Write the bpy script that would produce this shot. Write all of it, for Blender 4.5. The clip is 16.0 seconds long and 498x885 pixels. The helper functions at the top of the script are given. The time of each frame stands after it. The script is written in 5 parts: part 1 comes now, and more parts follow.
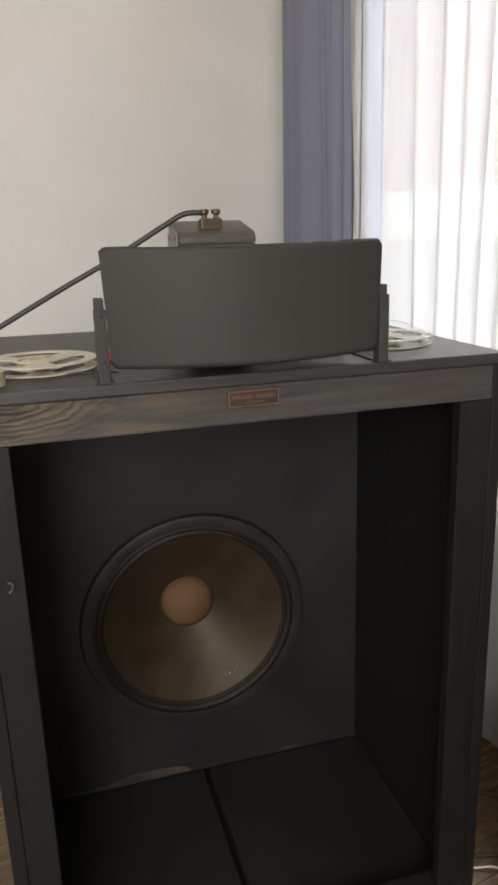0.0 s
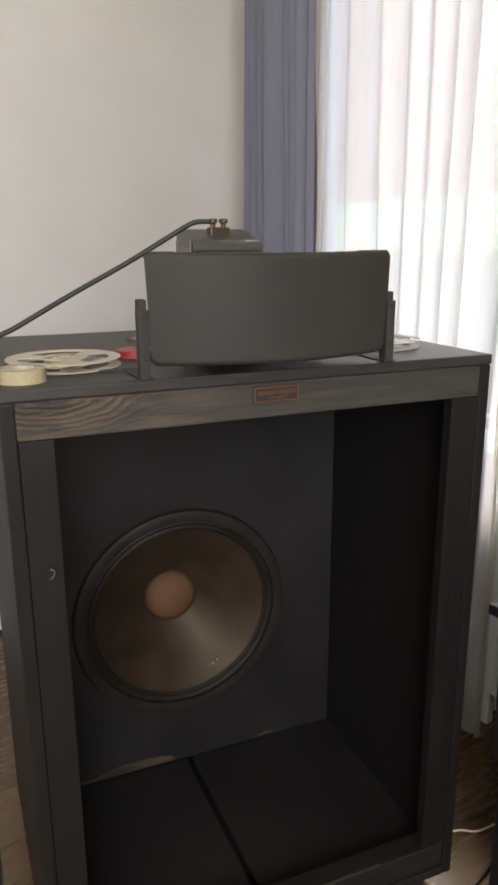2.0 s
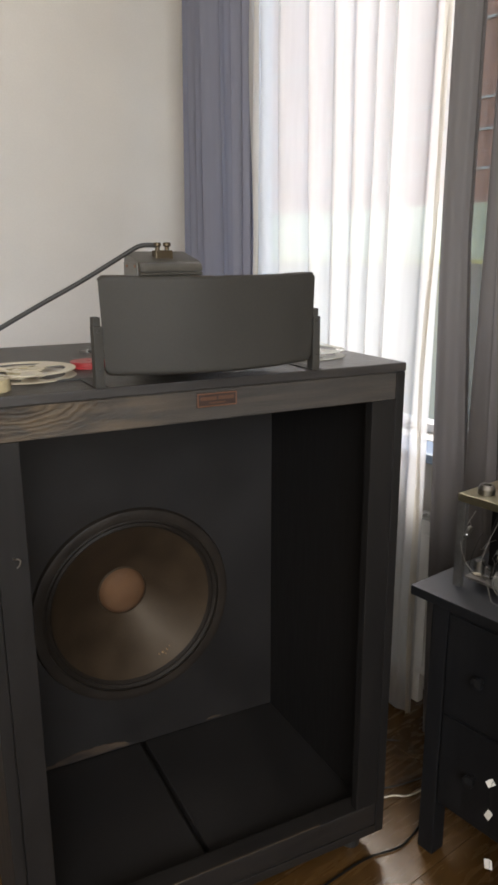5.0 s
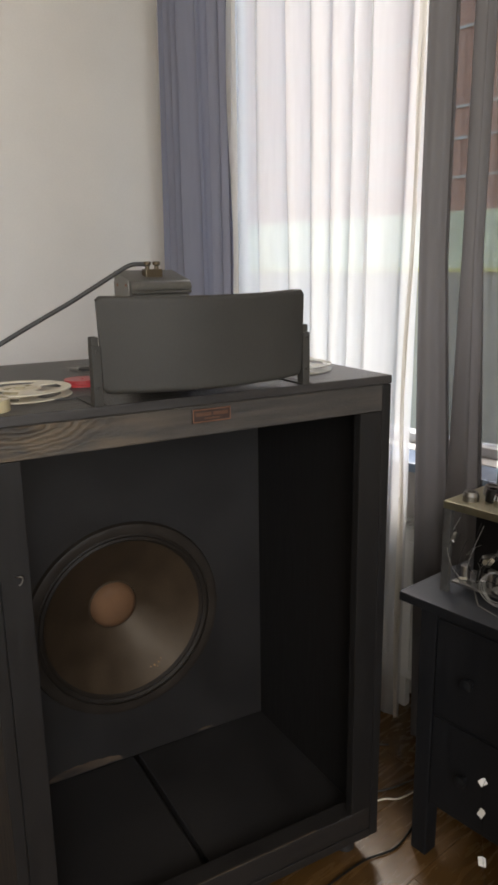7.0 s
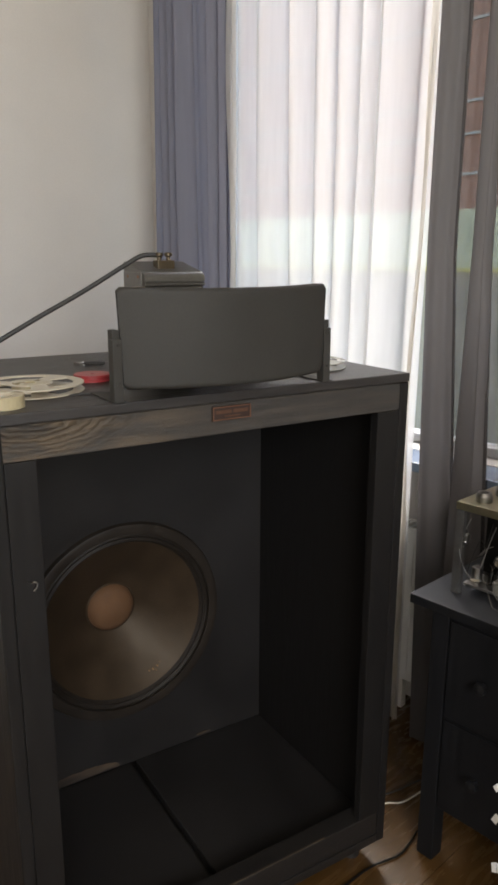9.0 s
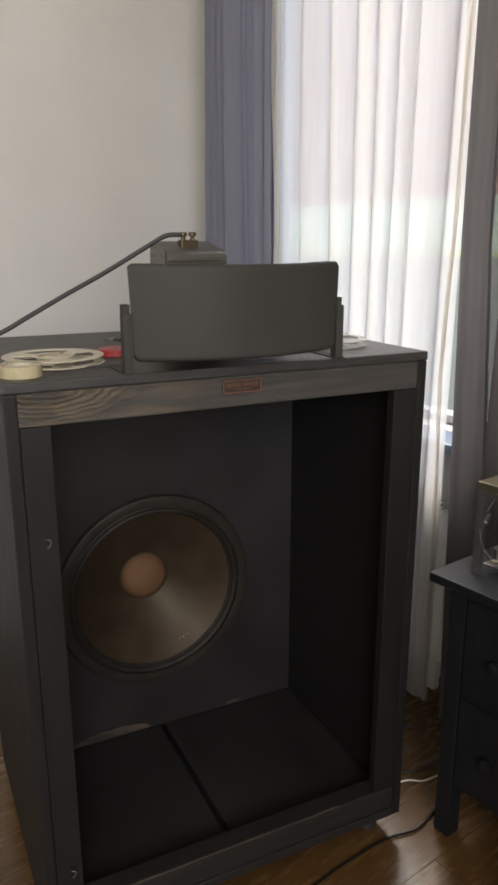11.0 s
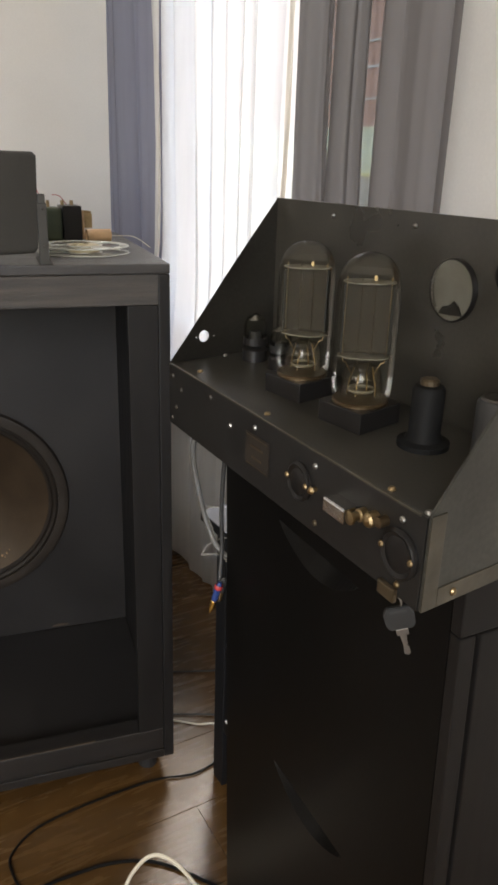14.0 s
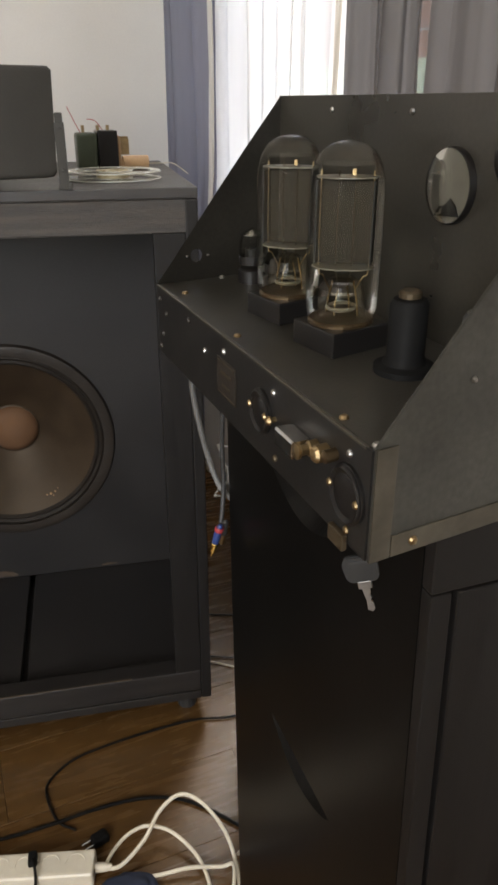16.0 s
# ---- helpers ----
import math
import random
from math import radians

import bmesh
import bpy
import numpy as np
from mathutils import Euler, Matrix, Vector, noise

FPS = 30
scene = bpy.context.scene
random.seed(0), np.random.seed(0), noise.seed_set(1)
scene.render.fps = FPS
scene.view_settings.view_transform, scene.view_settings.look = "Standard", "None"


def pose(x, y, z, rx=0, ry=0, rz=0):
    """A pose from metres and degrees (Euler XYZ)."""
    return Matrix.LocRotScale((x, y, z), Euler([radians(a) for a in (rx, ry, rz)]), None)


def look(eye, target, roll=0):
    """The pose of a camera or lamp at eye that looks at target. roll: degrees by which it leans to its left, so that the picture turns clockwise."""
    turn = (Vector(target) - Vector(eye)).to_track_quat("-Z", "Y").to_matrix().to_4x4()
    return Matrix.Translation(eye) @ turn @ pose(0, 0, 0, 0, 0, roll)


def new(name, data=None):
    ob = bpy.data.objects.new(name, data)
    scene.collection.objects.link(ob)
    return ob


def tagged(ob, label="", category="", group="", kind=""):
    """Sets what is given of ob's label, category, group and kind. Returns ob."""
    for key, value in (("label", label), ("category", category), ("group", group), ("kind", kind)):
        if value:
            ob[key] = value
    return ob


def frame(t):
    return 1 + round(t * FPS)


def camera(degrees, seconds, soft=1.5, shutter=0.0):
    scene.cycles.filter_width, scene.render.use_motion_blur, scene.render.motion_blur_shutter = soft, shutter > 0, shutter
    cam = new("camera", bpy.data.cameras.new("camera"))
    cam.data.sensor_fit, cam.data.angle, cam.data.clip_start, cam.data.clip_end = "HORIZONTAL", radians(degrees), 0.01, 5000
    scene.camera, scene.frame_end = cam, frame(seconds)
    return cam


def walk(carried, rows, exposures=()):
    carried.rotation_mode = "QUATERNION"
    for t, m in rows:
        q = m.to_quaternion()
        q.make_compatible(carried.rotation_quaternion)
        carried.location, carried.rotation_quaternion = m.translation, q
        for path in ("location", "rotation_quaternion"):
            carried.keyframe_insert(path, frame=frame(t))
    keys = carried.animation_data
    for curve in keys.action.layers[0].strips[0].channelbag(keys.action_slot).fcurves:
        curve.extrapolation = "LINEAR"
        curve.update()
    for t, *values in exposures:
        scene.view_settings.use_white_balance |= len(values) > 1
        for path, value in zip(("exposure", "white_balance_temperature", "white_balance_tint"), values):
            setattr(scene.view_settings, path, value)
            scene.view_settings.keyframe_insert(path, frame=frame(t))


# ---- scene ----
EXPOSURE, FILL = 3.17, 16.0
cam = camera(37.3, 16.0, 3.0)
PATH = [
    (0, (-0.262, -0.979, 1.309), (0.256, 0.876, 0.77), -1.8),
    (0.5, (-0.306, -0.977, 1.315), (0.295, 0.858, 0.794), -1.7),
    (1, (-0.364, -0.973, 1.311), (0.305, 0.837, 0.784), -1.4),
    (1.5, (-0.412, -0.991, 1.311), (0.297, 0.806, 0.79), -0.9),
    (2, (-0.446, -1.007, 1.311), (0.298, 0.775, 0.79), -0.3),
    (2.5, (-0.437, -1.039, 1.312), (0.328, 0.733, 0.788), 0.1),
    (3, (-0.442, -1.063, 1.317), (0.359, 0.693, 0.791), 0.3),
    (3.5, (-0.463, -1.067, 1.317), (0.365, 0.676, 0.792), 0.3),
    (4, (-0.489, -1.09, 1.32), (0.371, 0.64, 0.804), 0.2),
    (4.5, (-0.495, -1.135, 1.327), (0.38, 0.59, 0.82), -0.0),
    (7, (-0.551, -1.146, 1.35), (0.403, 0.546, 0.875), -0.8),
    (7.5, (-0.559, -1.122, 1.346), (0.446, 0.539, 0.865), -0.6),
    (8, (-0.578, -1.106, 1.352), (0.456, 0.536, 0.867), -0.3),
    (8.5, (-0.592, -1.087, 1.351), (0.45, 0.55, 0.864), -0.0),
    (9, (-0.608, -1.058, 1.343), (0.422, 0.586, 0.859), 0.2),
    (9.2, (-0.616, -1.049, 1.342), (0.407, 0.601, 0.86), 0.3),
    (11.3, (-0.506, -1.168, 1.321), (0.333, 0.572, 0.802), -0.1),
    (11.5, (-0.484, -1.176, 1.312), (0.381, 0.55, 0.791), -0.3),
    (12, (-0.366, -1.257, 1.31), (0.471, 0.471, 0.75), -0.2),
    (12.5, (-0.262, -1.269, 1.294), (0.568, 0.448, 0.692), -0.0),
    (13, (-0.1, -1.232, 1.284), (0.711, 0.479, 0.64), 0.9),
    (13.5, (0.051, -1.237, 1.275), (0.811, 0.478, 0.579), 1.6),
    (14, (0.138, -1.295, 1.291), (0.751, 0.473, 0.587), 1.8),
    (14.5, (0.18, -1.333, 1.296), (0.676, 0.473, 0.595), 1.5),
    (15, (0.203, -1.349, 1.296), (0.609, 0.477, 0.589), 1.0),
    (15.5, (0.217, -1.307, 1.284), (0.55, 0.524, 0.552), 0.7),
    (16, (0.247, -1.263, 1.252), (0.626, 0.513, 0.413), 0.0),
]
STOPS = ((0, 0.0), (4.5, 0.0), (7, -0.20), (11.5, -0.20), (12.5, -0.12), (14, 0.12), (16, 0.14))   # the camera's own exposure on the way
walk(cam, [(t, look(eye, target, roll)) for t, eye, target, roll in PATH], [(t, EXPOSURE + e, 6700, 10) for t, e in STOPS])

# ---- world, sun, exposure ----
FZ = -0.03                                    # the floor's height
ROOM = pose(0, 0, FZ, 0, 0, 11)               # room axes: x to the window wall, y to the back wall
AMP = pose(0.311, -0.524, 1.0865, 0, 0, -80.1)  # amplifier: x along its front edge, y away into its depth
world = bpy.data.worlds.new("sky")
scene.world = world
world.use_nodes = True
wn = world.node_tree.nodes
sky = wn.new("ShaderNodeTexSky")
sky.sky_type, sky.sun_disc, sky.sun_elevation, sky.sun_rotation = "NISHITA", False, radians(53), radians(28)
world.node_tree.links.new(sky.outputs[0], wn["Background"].inputs[0])
wn["Background"].inputs[1].default_value = 0.130
sun = new("sun", bpy.data.lights.new("sun", "SUN"))
sun.data.energy, sun.data.angle, sun.data.color = 0.62, radians(14), (1.0, 0.94, 0.85)
sun.matrix_world = ROOM @ look((3.9, 4.85, 8.2), (0, 0, 0))

# ---- materials ----


def material(name, base, rough=0.5, metal=0.0, vary=0.25, scale=8.0, bump=0.1, fine=120.0, second=None, stretch=(1, 1, 1), spec=0.5, rough_vary=0.15, coat=0.0):
    """A principled material whose colour and gloss vary at a coarse and a fine scale."""
    m = bpy.data.materials.new(name)
    m.use_nodes = True
    nt = m.node_tree
    n, l = nt.nodes, nt.links
    p = n["Principled BSDF"]
    co = n.new("ShaderNodeTexCoord")
    mp = n.new("ShaderNodeMapping")
    mp.inputs["Scale"].default_value = stretch
    l.new(co.outputs["Object"], mp.inputs[0])
    big, small = n.new("ShaderNodeTexNoise"), n.new("ShaderNodeTexNoise")
    for t, s, d in ((big, scale, 5), (small, fine, 3)):
        t.inputs["Scale"].default_value, t.inputs["Detail"].default_value = s, d
        l.new(mp.outputs[0], t.inputs[0])
    ramp = n.new("ShaderNodeMapRange")
    ramp.inputs[1].default_value, ramp.inputs[2].default_value = 0.3, 0.7
    l.new(big.outputs[0], ramp.inputs[0])
    dark = second or tuple(c * (1 - vary) for c in base)
    mix = n.new("ShaderNodeMix")
    mix.data_type = "RGBA"
    mix.inputs[6].default_value, mix.inputs[7].default_value = (*dark, 1), (*base, 1)
    l.new(ramp.outputs[0], mix.inputs[0])
    mix2 = n.new("ShaderNodeMix")
    mix2.data_type, mix2.blend_type = "RGBA", "MULTIPLY"
    mix2.inputs[0].default_value = vary
    l.new(mix.outputs[2], mix2.inputs[6])
    l.new(small.outputs[0], mix2.inputs[7])
    l.new(mix2.outputs[2], p.inputs["Base Color"])
    rr = n.new("ShaderNodeMapRange")
    rr.inputs[3].default_value, rr.inputs[4].default_value = max(0.02, rough - rough_vary), min(1, rough + rough_vary)
    l.new(big.outputs[0], rr.inputs[0])
    l.new(rr.outputs[0], p.inputs["Roughness"])
    p.inputs["Metallic"].default_value = metal
    p.inputs["Specular IOR Level"].default_value = spec
    p.inputs["Coat Weight"].default_value = coat
    if bump:
        b = n.new("ShaderNodeBump")
        b.inputs["Strength"].default_value, b.inputs["Distance"].default_value = bump, 0.002
        l.new(small.outputs[0], b.inputs["Height"])
        l.new(b.outputs[0], p.inputs["Normal"])
    return m


def wood(name, light, dark, grain=(1, 14, 14), scale=6.0, rough=0.5, bump=0.4, random_tint=0.0, rough_vary=0.15):
    """Wood with stretched rings and pores; grain is stretched along the axis that has the smallest number."""
    m = material(name, light, rough, vary=0.3, scale=scale, bump=bump, fine=60, second=dark, stretch=grain, rough_vary=rough_vary)
    n, l = m.node_tree.nodes, m.node_tree.links
    if random_tint:
        info, hsv = n.new("ShaderNodeObjectInfo"), n.new("ShaderNodeHueSaturation")
        mr = n.new("ShaderNodeMapRange")
        mr.inputs[3].default_value, mr.inputs[4].default_value = 1 - random_tint, 1 + random_tint
        l.new(info.outputs["Random"], mr.inputs[0])
        l.new(mr.outputs[0], hsv.inputs["Value"])
        p = n["Principled BSDF"]
        l.new(p.inputs["Base Color"].links[0].from_socket, hsv.inputs["Color"])
        l.new(hsv.outputs[0], p.inputs["Base Color"])
    return m


def cloth(name, colour, clear, glow, weave=900.0):
    """Curtain cloth: diffuse, lit through, and let through between the threads."""
    m = bpy.data.materials.new(name)
    m.use_nodes = True
    n, l = m.node_tree.nodes, m.node_tree.links
    n.remove(n["Principled BSDF"])
    co, noise_t = n.new("ShaderNodeTexCoord"), n.new("ShaderNodeTexNoise")
    noise_t.inputs["Scale"].default_value, noise_t.inputs["Detail"].default_value = 60, 4
    mp = n.new("ShaderNodeMapping")
    mp.inputs["Scale"].default_value = (1, 1, 0.08)
    l.new(co.outputs["Object"], mp.inputs[0])
    l.new(mp.outputs[0], noise_t.inputs[0])
    tint = n.new("ShaderNodeMix")
    tint.data_type = "RGBA"
    tint.inputs[6].default_value = (*(c * 0.86 for c in colour), 1)
    tint.inputs[7].default_value = (*colour, 1)
    l.new(noise_t.outputs[0], tint.inputs[0])
    d, t, c = n.new("ShaderNodeBsdfDiffuse"), n.new("ShaderNodeBsdfTranslucent"), n.new("ShaderNodeBsdfTransparent")
    l.new(tint.outputs[2], d.inputs[0])
    l.new(tint.outputs[2], t.inputs[0])
    a, b = n.new("ShaderNodeMixShader"), n.new("ShaderNodeMixShader")
    a.inputs[0].default_value, b.inputs[0].default_value = glow, clear
    l.new(d.outputs[0], a.inputs[1])
    l.new(t.outputs[0], a.inputs[2])
    l.new(a.outputs[0], b.inputs[1])
    l.new(c.outputs[0], b.inputs[2])
    l.new(b.outputs[0], n["Material Output"].inputs[0])
    return m


def thin_glass(name, gloss=0.08, tint=(0.97, 0.98, 0.97), rough=0.02):
    """Thin bulb or pane glass: see-through with a sheen that grows towards the rim."""
    m = bpy.data.materials.new(name)
    m.use_nodes = True
    n, l = m.node_tree.nodes, m.node_tree.links
    n.remove(n["Principled BSDF"])
    c, g, x, f = n.new("ShaderNodeBsdfTransparent"), n.new("ShaderNodeBsdfGlossy"), n.new("ShaderNodeMixShader"), n.new("ShaderNodeLayerWeight")
    c.inputs[0].default_value = (*tint, 1)
    g.inputs["Roughness"].default_value = rough
    f.inputs["Blend"].default_value = gloss
    half = n.new("ShaderNodeMath")
    half.operation = "MULTIPLY"
    half.inputs[1].default_value = 0.6
    l.new(f.outputs["Fresnel"], half.inputs[0])
    l.new(half.outputs[0], x.inputs[0])
    l.new(c.outputs[0], x.inputs[1])
    l.new(g.outputs[0], x.inputs[2])
    l.new(x.outputs[0], n["Material Output"].inputs[0])
    return m


WALL = material("wall_paint", (0.69, 0.66, 0.625), 0.85, vary=0.10, scale=2.2, bump=0.25, fine=160)
CEIL = material("ceiling_paint", (0.86, 0.85, 0.82), 0.9, vary=0.06, scale=3, bump=0.1)
FRAME = material("window_frame_paint", (0.60, 0.61, 0.62), 0.4, vary=0.1, scale=6, bump=0.05)
# The sill's blue is the sky's reflection, put into its colour.
SILLBLUE = material("sill_sky_reflection", (0.25, 0.33, 0.45), 0.24, vary=0.15, scale=7, bump=0.05)
WHITE = material("white_paint", (0.78, 0.78, 0.76), 0.4, vary=0.08, scale=6, bump=0.05)
OAK = wood("oak_planks", (0.134, 0.070, 0.022), (0.088, 0.045, 0.014), (0.9, 9, 9), 7, 0.27, 0.05, 0.14, 0.04)
OAK.node_tree.nodes["Principled BSDF"].inputs["Specular IOR Level"].default_value = 0.75
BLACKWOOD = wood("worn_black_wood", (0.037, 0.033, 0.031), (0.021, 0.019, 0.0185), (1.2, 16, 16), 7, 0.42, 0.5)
# Uprights and lip coloured darker than the top board for the front's shade.
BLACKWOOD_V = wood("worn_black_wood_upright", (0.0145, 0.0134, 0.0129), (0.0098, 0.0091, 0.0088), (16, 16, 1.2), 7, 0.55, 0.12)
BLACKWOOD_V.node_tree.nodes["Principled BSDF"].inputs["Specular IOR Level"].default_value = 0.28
LIPWOOD = wood("darkened_black_wood", (0.021, 0.0185, 0.017), (0.012, 0.011, 0.0105), (1.2, 16, 16), 7, 0.48, 0.4)
BAFFLE = material("black_baffle_paint", (0.0235, 0.0218, 0.0212), 0.5, vary=0.4, scale=5, bump=0.10, fine=200)
PATCH = material("rubbed_patch", (0.115, 0.082, 0.055), 0.5, vary=0.3, scale=30, bump=0.3, fine=160, second=(0.022, 0.020, 0.020), stretch=(0.35, 1, 1.6))
RUBBED = wood("rubbed_edge_wood", (0.10, 0.072, 0.046), (0.04, 0.033, 0.028), (2, 20, 20), 9, 0.5, 0.6)
HEADER = wood("grainy_header_wood", (0.075, 0.064, 0.054), (0.030, 0.028, 0.027), (1.0, 22, 22), 5, 0.45, 0.7)


def worn(m, bare, full, none):
    """Rub the finish of a wood off to bare colour in streaky patches, thickest at x = full and gone at x = none."""
    n, l = m.node_tree.nodes, m.node_tree.links
    co, sep, mr = n.new("ShaderNodeTexCoord"), n.new("ShaderNodeSeparateXYZ"), n.new("ShaderNodeMapRange")
    mp, tex, cut, mul, mix = n.new("ShaderNodeMapping"), n.new("ShaderNodeTexNoise"), n.new("ShaderNodeMapRange"), n.new("ShaderNodeMath"), n.new("ShaderNodeMix")
    l.new(co.outputs["Object"], sep.inputs[0])
    l.new(sep.outputs[0], mr.inputs[0])
    mr.inputs[1].default_value, mr.inputs[2].default_value = none, full
    mp.inputs["Scale"].default_value = (9, 30, 38)
    mp.inputs["Rotation"].default_value = (0, 0.12, 0)
    l.new(co.outputs["Object"], mp.inputs[0])
    l.new(mp.outputs[0], tex.inputs[0])
    tex.inputs["Scale"].default_value, tex.inputs["Detail"].default_value = 1.0, 6
    cut.inputs[1].default_value, cut.inputs[2].default_value = 0.42, 0.62
    l.new(tex.outputs[0], cut.inputs[0])
    mul.operation = "MULTIPLY"
    l.new(mr.outputs[0], mul.inputs[0])
    l.new(cut.outputs[0], mul.inputs[1])
    mix.data_type = "RGBA"
    mix.inputs[7].default_value = (*bare, 1)
    l.new(mul.outputs[0], mix.inputs[0])
    base = n["Principled BSDF"].inputs["Base Color"]
    l.new(base.links[0].from_socket, mix.inputs[6])
    l.new(mix.outputs[2], base)




def knotty(m, x, z, reach):
    """Raised grain that swirls round a knot at (x, z) and dies out at a reach from it."""
    n, l = m.node_tree.nodes, m.node_tree.links
    p = n["Principled BSDF"]
    co, mp, wave, far, fade, mul = (n.new("ShaderNode" + k) for k in ("TexCoord", "Mapping", "TexWave", "VectorMath", "MapRange", "Math"))
    mp.vector_type = "TEXTURE"
    mp.inputs["Location"].default_value, mp.inputs["Scale"].default_value = (x, 0, z), (1, 1, 0.36)
    l.new(co.outputs["Object"], mp.inputs[0])
    wave.wave_type, wave.rings_direction, wave.wave_profile = "RINGS", "Y", "SIN"
    for key, value in (("Scale", 15), ("Distortion", 5.0), ("Detail", 5), ("Detail Scale", 2.2)):
        wave.inputs[key].default_value = value
    l.new(mp.outputs[0], wave.inputs[0])
    far.operation = "LENGTH"
    l.new(mp.outputs[0], far.inputs[0])
    fade.inputs[1].default_value, fade.inputs[2].default_value = reach, reach * 0.35
    l.new(far.outputs["Value"], fade.inputs[0])
    mul.operation = "MULTIPLY"
    l.new(wave.outputs[1], mul.inputs[0])
    l.new(fade.outputs[0], mul.inputs[1])
    tone = n.new("ShaderNodeMix")
    tone.data_type, tone.blend_type = "RGBA", "MULTIPLY"
    tone.inputs[7].default_value = (0.55, 0.53, 0.50, 1)
    l.new(mul.outputs[0], tone.inputs[0])
    l.new(p.inputs["Base Color"].links[0].from_socket, tone.inputs[6])
    l.new(tone.outputs[2], p.inputs["Base Color"])
    b = n.new("ShaderNodeBump")
    b.invert = True
    b.inputs["Strength"].default_value, b.inputs["Distance"].default_value = 0.8, 0.002
    l.new(mul.outputs[0], b.inputs["Height"])
    l.new(p.inputs["Normal"].links[0].from_socket, b.inputs["Normal"])
    l.new(b.outputs[0], p.inputs["Normal"])


worn(HEADER, (0.125, 0.092, 0.058), -0.30, 0.02)
knotty(HEADER, -0.315, 1.112, 0.20)
CONE = material("paper_cone", (0.058, 0.040, 0.025), 0.47, vary=0.35, scale=14, bump=0.09, fine=260, spec=0.3)
CONE.node_tree.nodes["Principled BSDF"].inputs["Specular Tint"].default_value = (1.0, 0.85, 0.68, 1)
CAP = material("felt_dust_cap", (0.165, 0.083, 0.038), 0.8, vary=0.2, scale=20, bump=0.3, fine=300)
RING = material("woofer_ring", (0.034, 0.027, 0.021), 0.48, vary=0.4, scale=12, bump=0.15, spec=0.35)
SURROUND = material("doped_paper_surround", (0.030, 0.024, 0.019), 0.6, vary=0.35, scale=20, bump=0.2, spec=0.3)
HORN = material("black_crackle_enamel", (0.042, 0.040, 0.036), 0.62, vary=0.2, scale=9, bump=0.06, fine=300, spec=0.3, rough_vary=0.06)
STEEL = material("dull_steel", (0.42, 0.41, 0.39), 0.35, 1.0, vary=0.3, scale=14, bump=0.05)
DRIVER = material("grey_enamel", (0.125, 0.118, 0.105), 0.33, 0.3, vary=0.3, scale=9, bump=0.1)
RUBBER = material("black_rubber", (0.03, 0.03, 0.03), 0.55, vary=0.2, scale=30, bump=0.1)
BRASS = material("brass", (0.42, 0.31, 0.17), 0.38, 1.0, vary=0.3, scale=30, bump=0.0)
GOLD = material("gold_plating", (0.85, 0.55, 0.15), 0.22, 1.0, vary=0.1, scale=30, bump=0.0)
COPPERY = material("plate_copper", (0.24, 0.115, 0.065), 0.5, 0.4, vary=0.2, scale=40, bump=0.0)
INK = material("faded_copper", (0.13, 0.065, 0.04), 0.5, 0.2, vary=0.2, scale=40, bump=0.0)
PLATE = material("plate_dark", (0.05, 0.03, 0.025), 0.4, vary=0.2, scale=40, bump=0.0)
IVORY = material("ivory_plastic", (0.62, 0.56, 0.44), 0.4, vary=0.15, scale=15, bump=0.03)
CLEARISH = material("cloudy_plastic", (0.50, 0.50, 0.44), 0.25, vary=0.15, scale=20, bump=0.0)
AMBER = material("amber_tape", (0.50, 0.43, 0.27), 0.3, vary=0.2, scale=20, bump=0.0)
RED = material("red_plastic", (0.42, 0.045, 0.05), 0.4, vary=0.15, scale=20, bump=0.02)
GREEN = material("green_enamel", (0.055, 0.075, 0.045), 0.45, vary=0.3, scale=20, bump=0.1)
CARD = material("cardboard", (0.50, 0.32, 0.17), 0.7, vary=0.2, scale=30, bump=0.2)
PAPER = material("paper", (0.72, 0.70, 0.66), 0.7, vary=0.08, scale=20, bump=0.05)
BLACKLAC = material("black_lacquer", (0.0065, 0.006, 0.0055), 0.30, vary=0.3, scale=4, bump=0.02, rough_vary=0.05, spec=0.10)
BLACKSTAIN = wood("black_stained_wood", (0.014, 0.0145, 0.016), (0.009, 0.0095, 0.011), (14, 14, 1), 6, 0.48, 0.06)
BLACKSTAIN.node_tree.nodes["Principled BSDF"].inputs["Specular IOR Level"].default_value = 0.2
# Chest top coloured paler than its black wood for the window's reflection.
CHESTTOP = material("black_top_window_sheen", (0.066, 0.070, 0.079), 0.30, vary=0.08, scale=3, bump=0.01, rough_vary=0.05)
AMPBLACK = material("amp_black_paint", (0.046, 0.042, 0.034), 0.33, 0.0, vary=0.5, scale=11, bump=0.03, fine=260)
BARE = material("bare_folded_metal", (0.15, 0.135, 0.105), 0.4, 0.7, vary=0.4, scale=25, bump=0.1)
MATTBLACK = material("matt_black", (0.009, 0.009, 0.009), 0.6, vary=0.2, scale=20, bump=0.05, spec=0.07)
# Front panel of the case, coloured darker for the shade on it.
AMPFRONT = material("amp_front_shaded", (0.017, 0.016, 0.015), 0.38, 0.0, vary=0.4, scale=12, bump=0.03, fine=240, spec=0.35)
DOORBLACK = wood("warm_black_door", (0.0105, 0.0093, 0.0085), (0.0068, 0.006, 0.0055), (14, 14, 1), 6, 0.5, 0.06)
DOORBLACK.node_tree.nodes["Principled BSDF"].inputs["Specular IOR Level"].default_value = 0.25
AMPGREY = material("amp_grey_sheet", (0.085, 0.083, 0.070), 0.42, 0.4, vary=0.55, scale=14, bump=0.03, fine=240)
BAKELITE = material("bakelite", (0.011, 0.010, 0.0095), 0.36, vary=0.2, scale=30, bump=0.03, spec=0.3)
GAUZE = cloth("anode_gauze", (0.075, 0.066, 0.052), 0.60, 0.15)
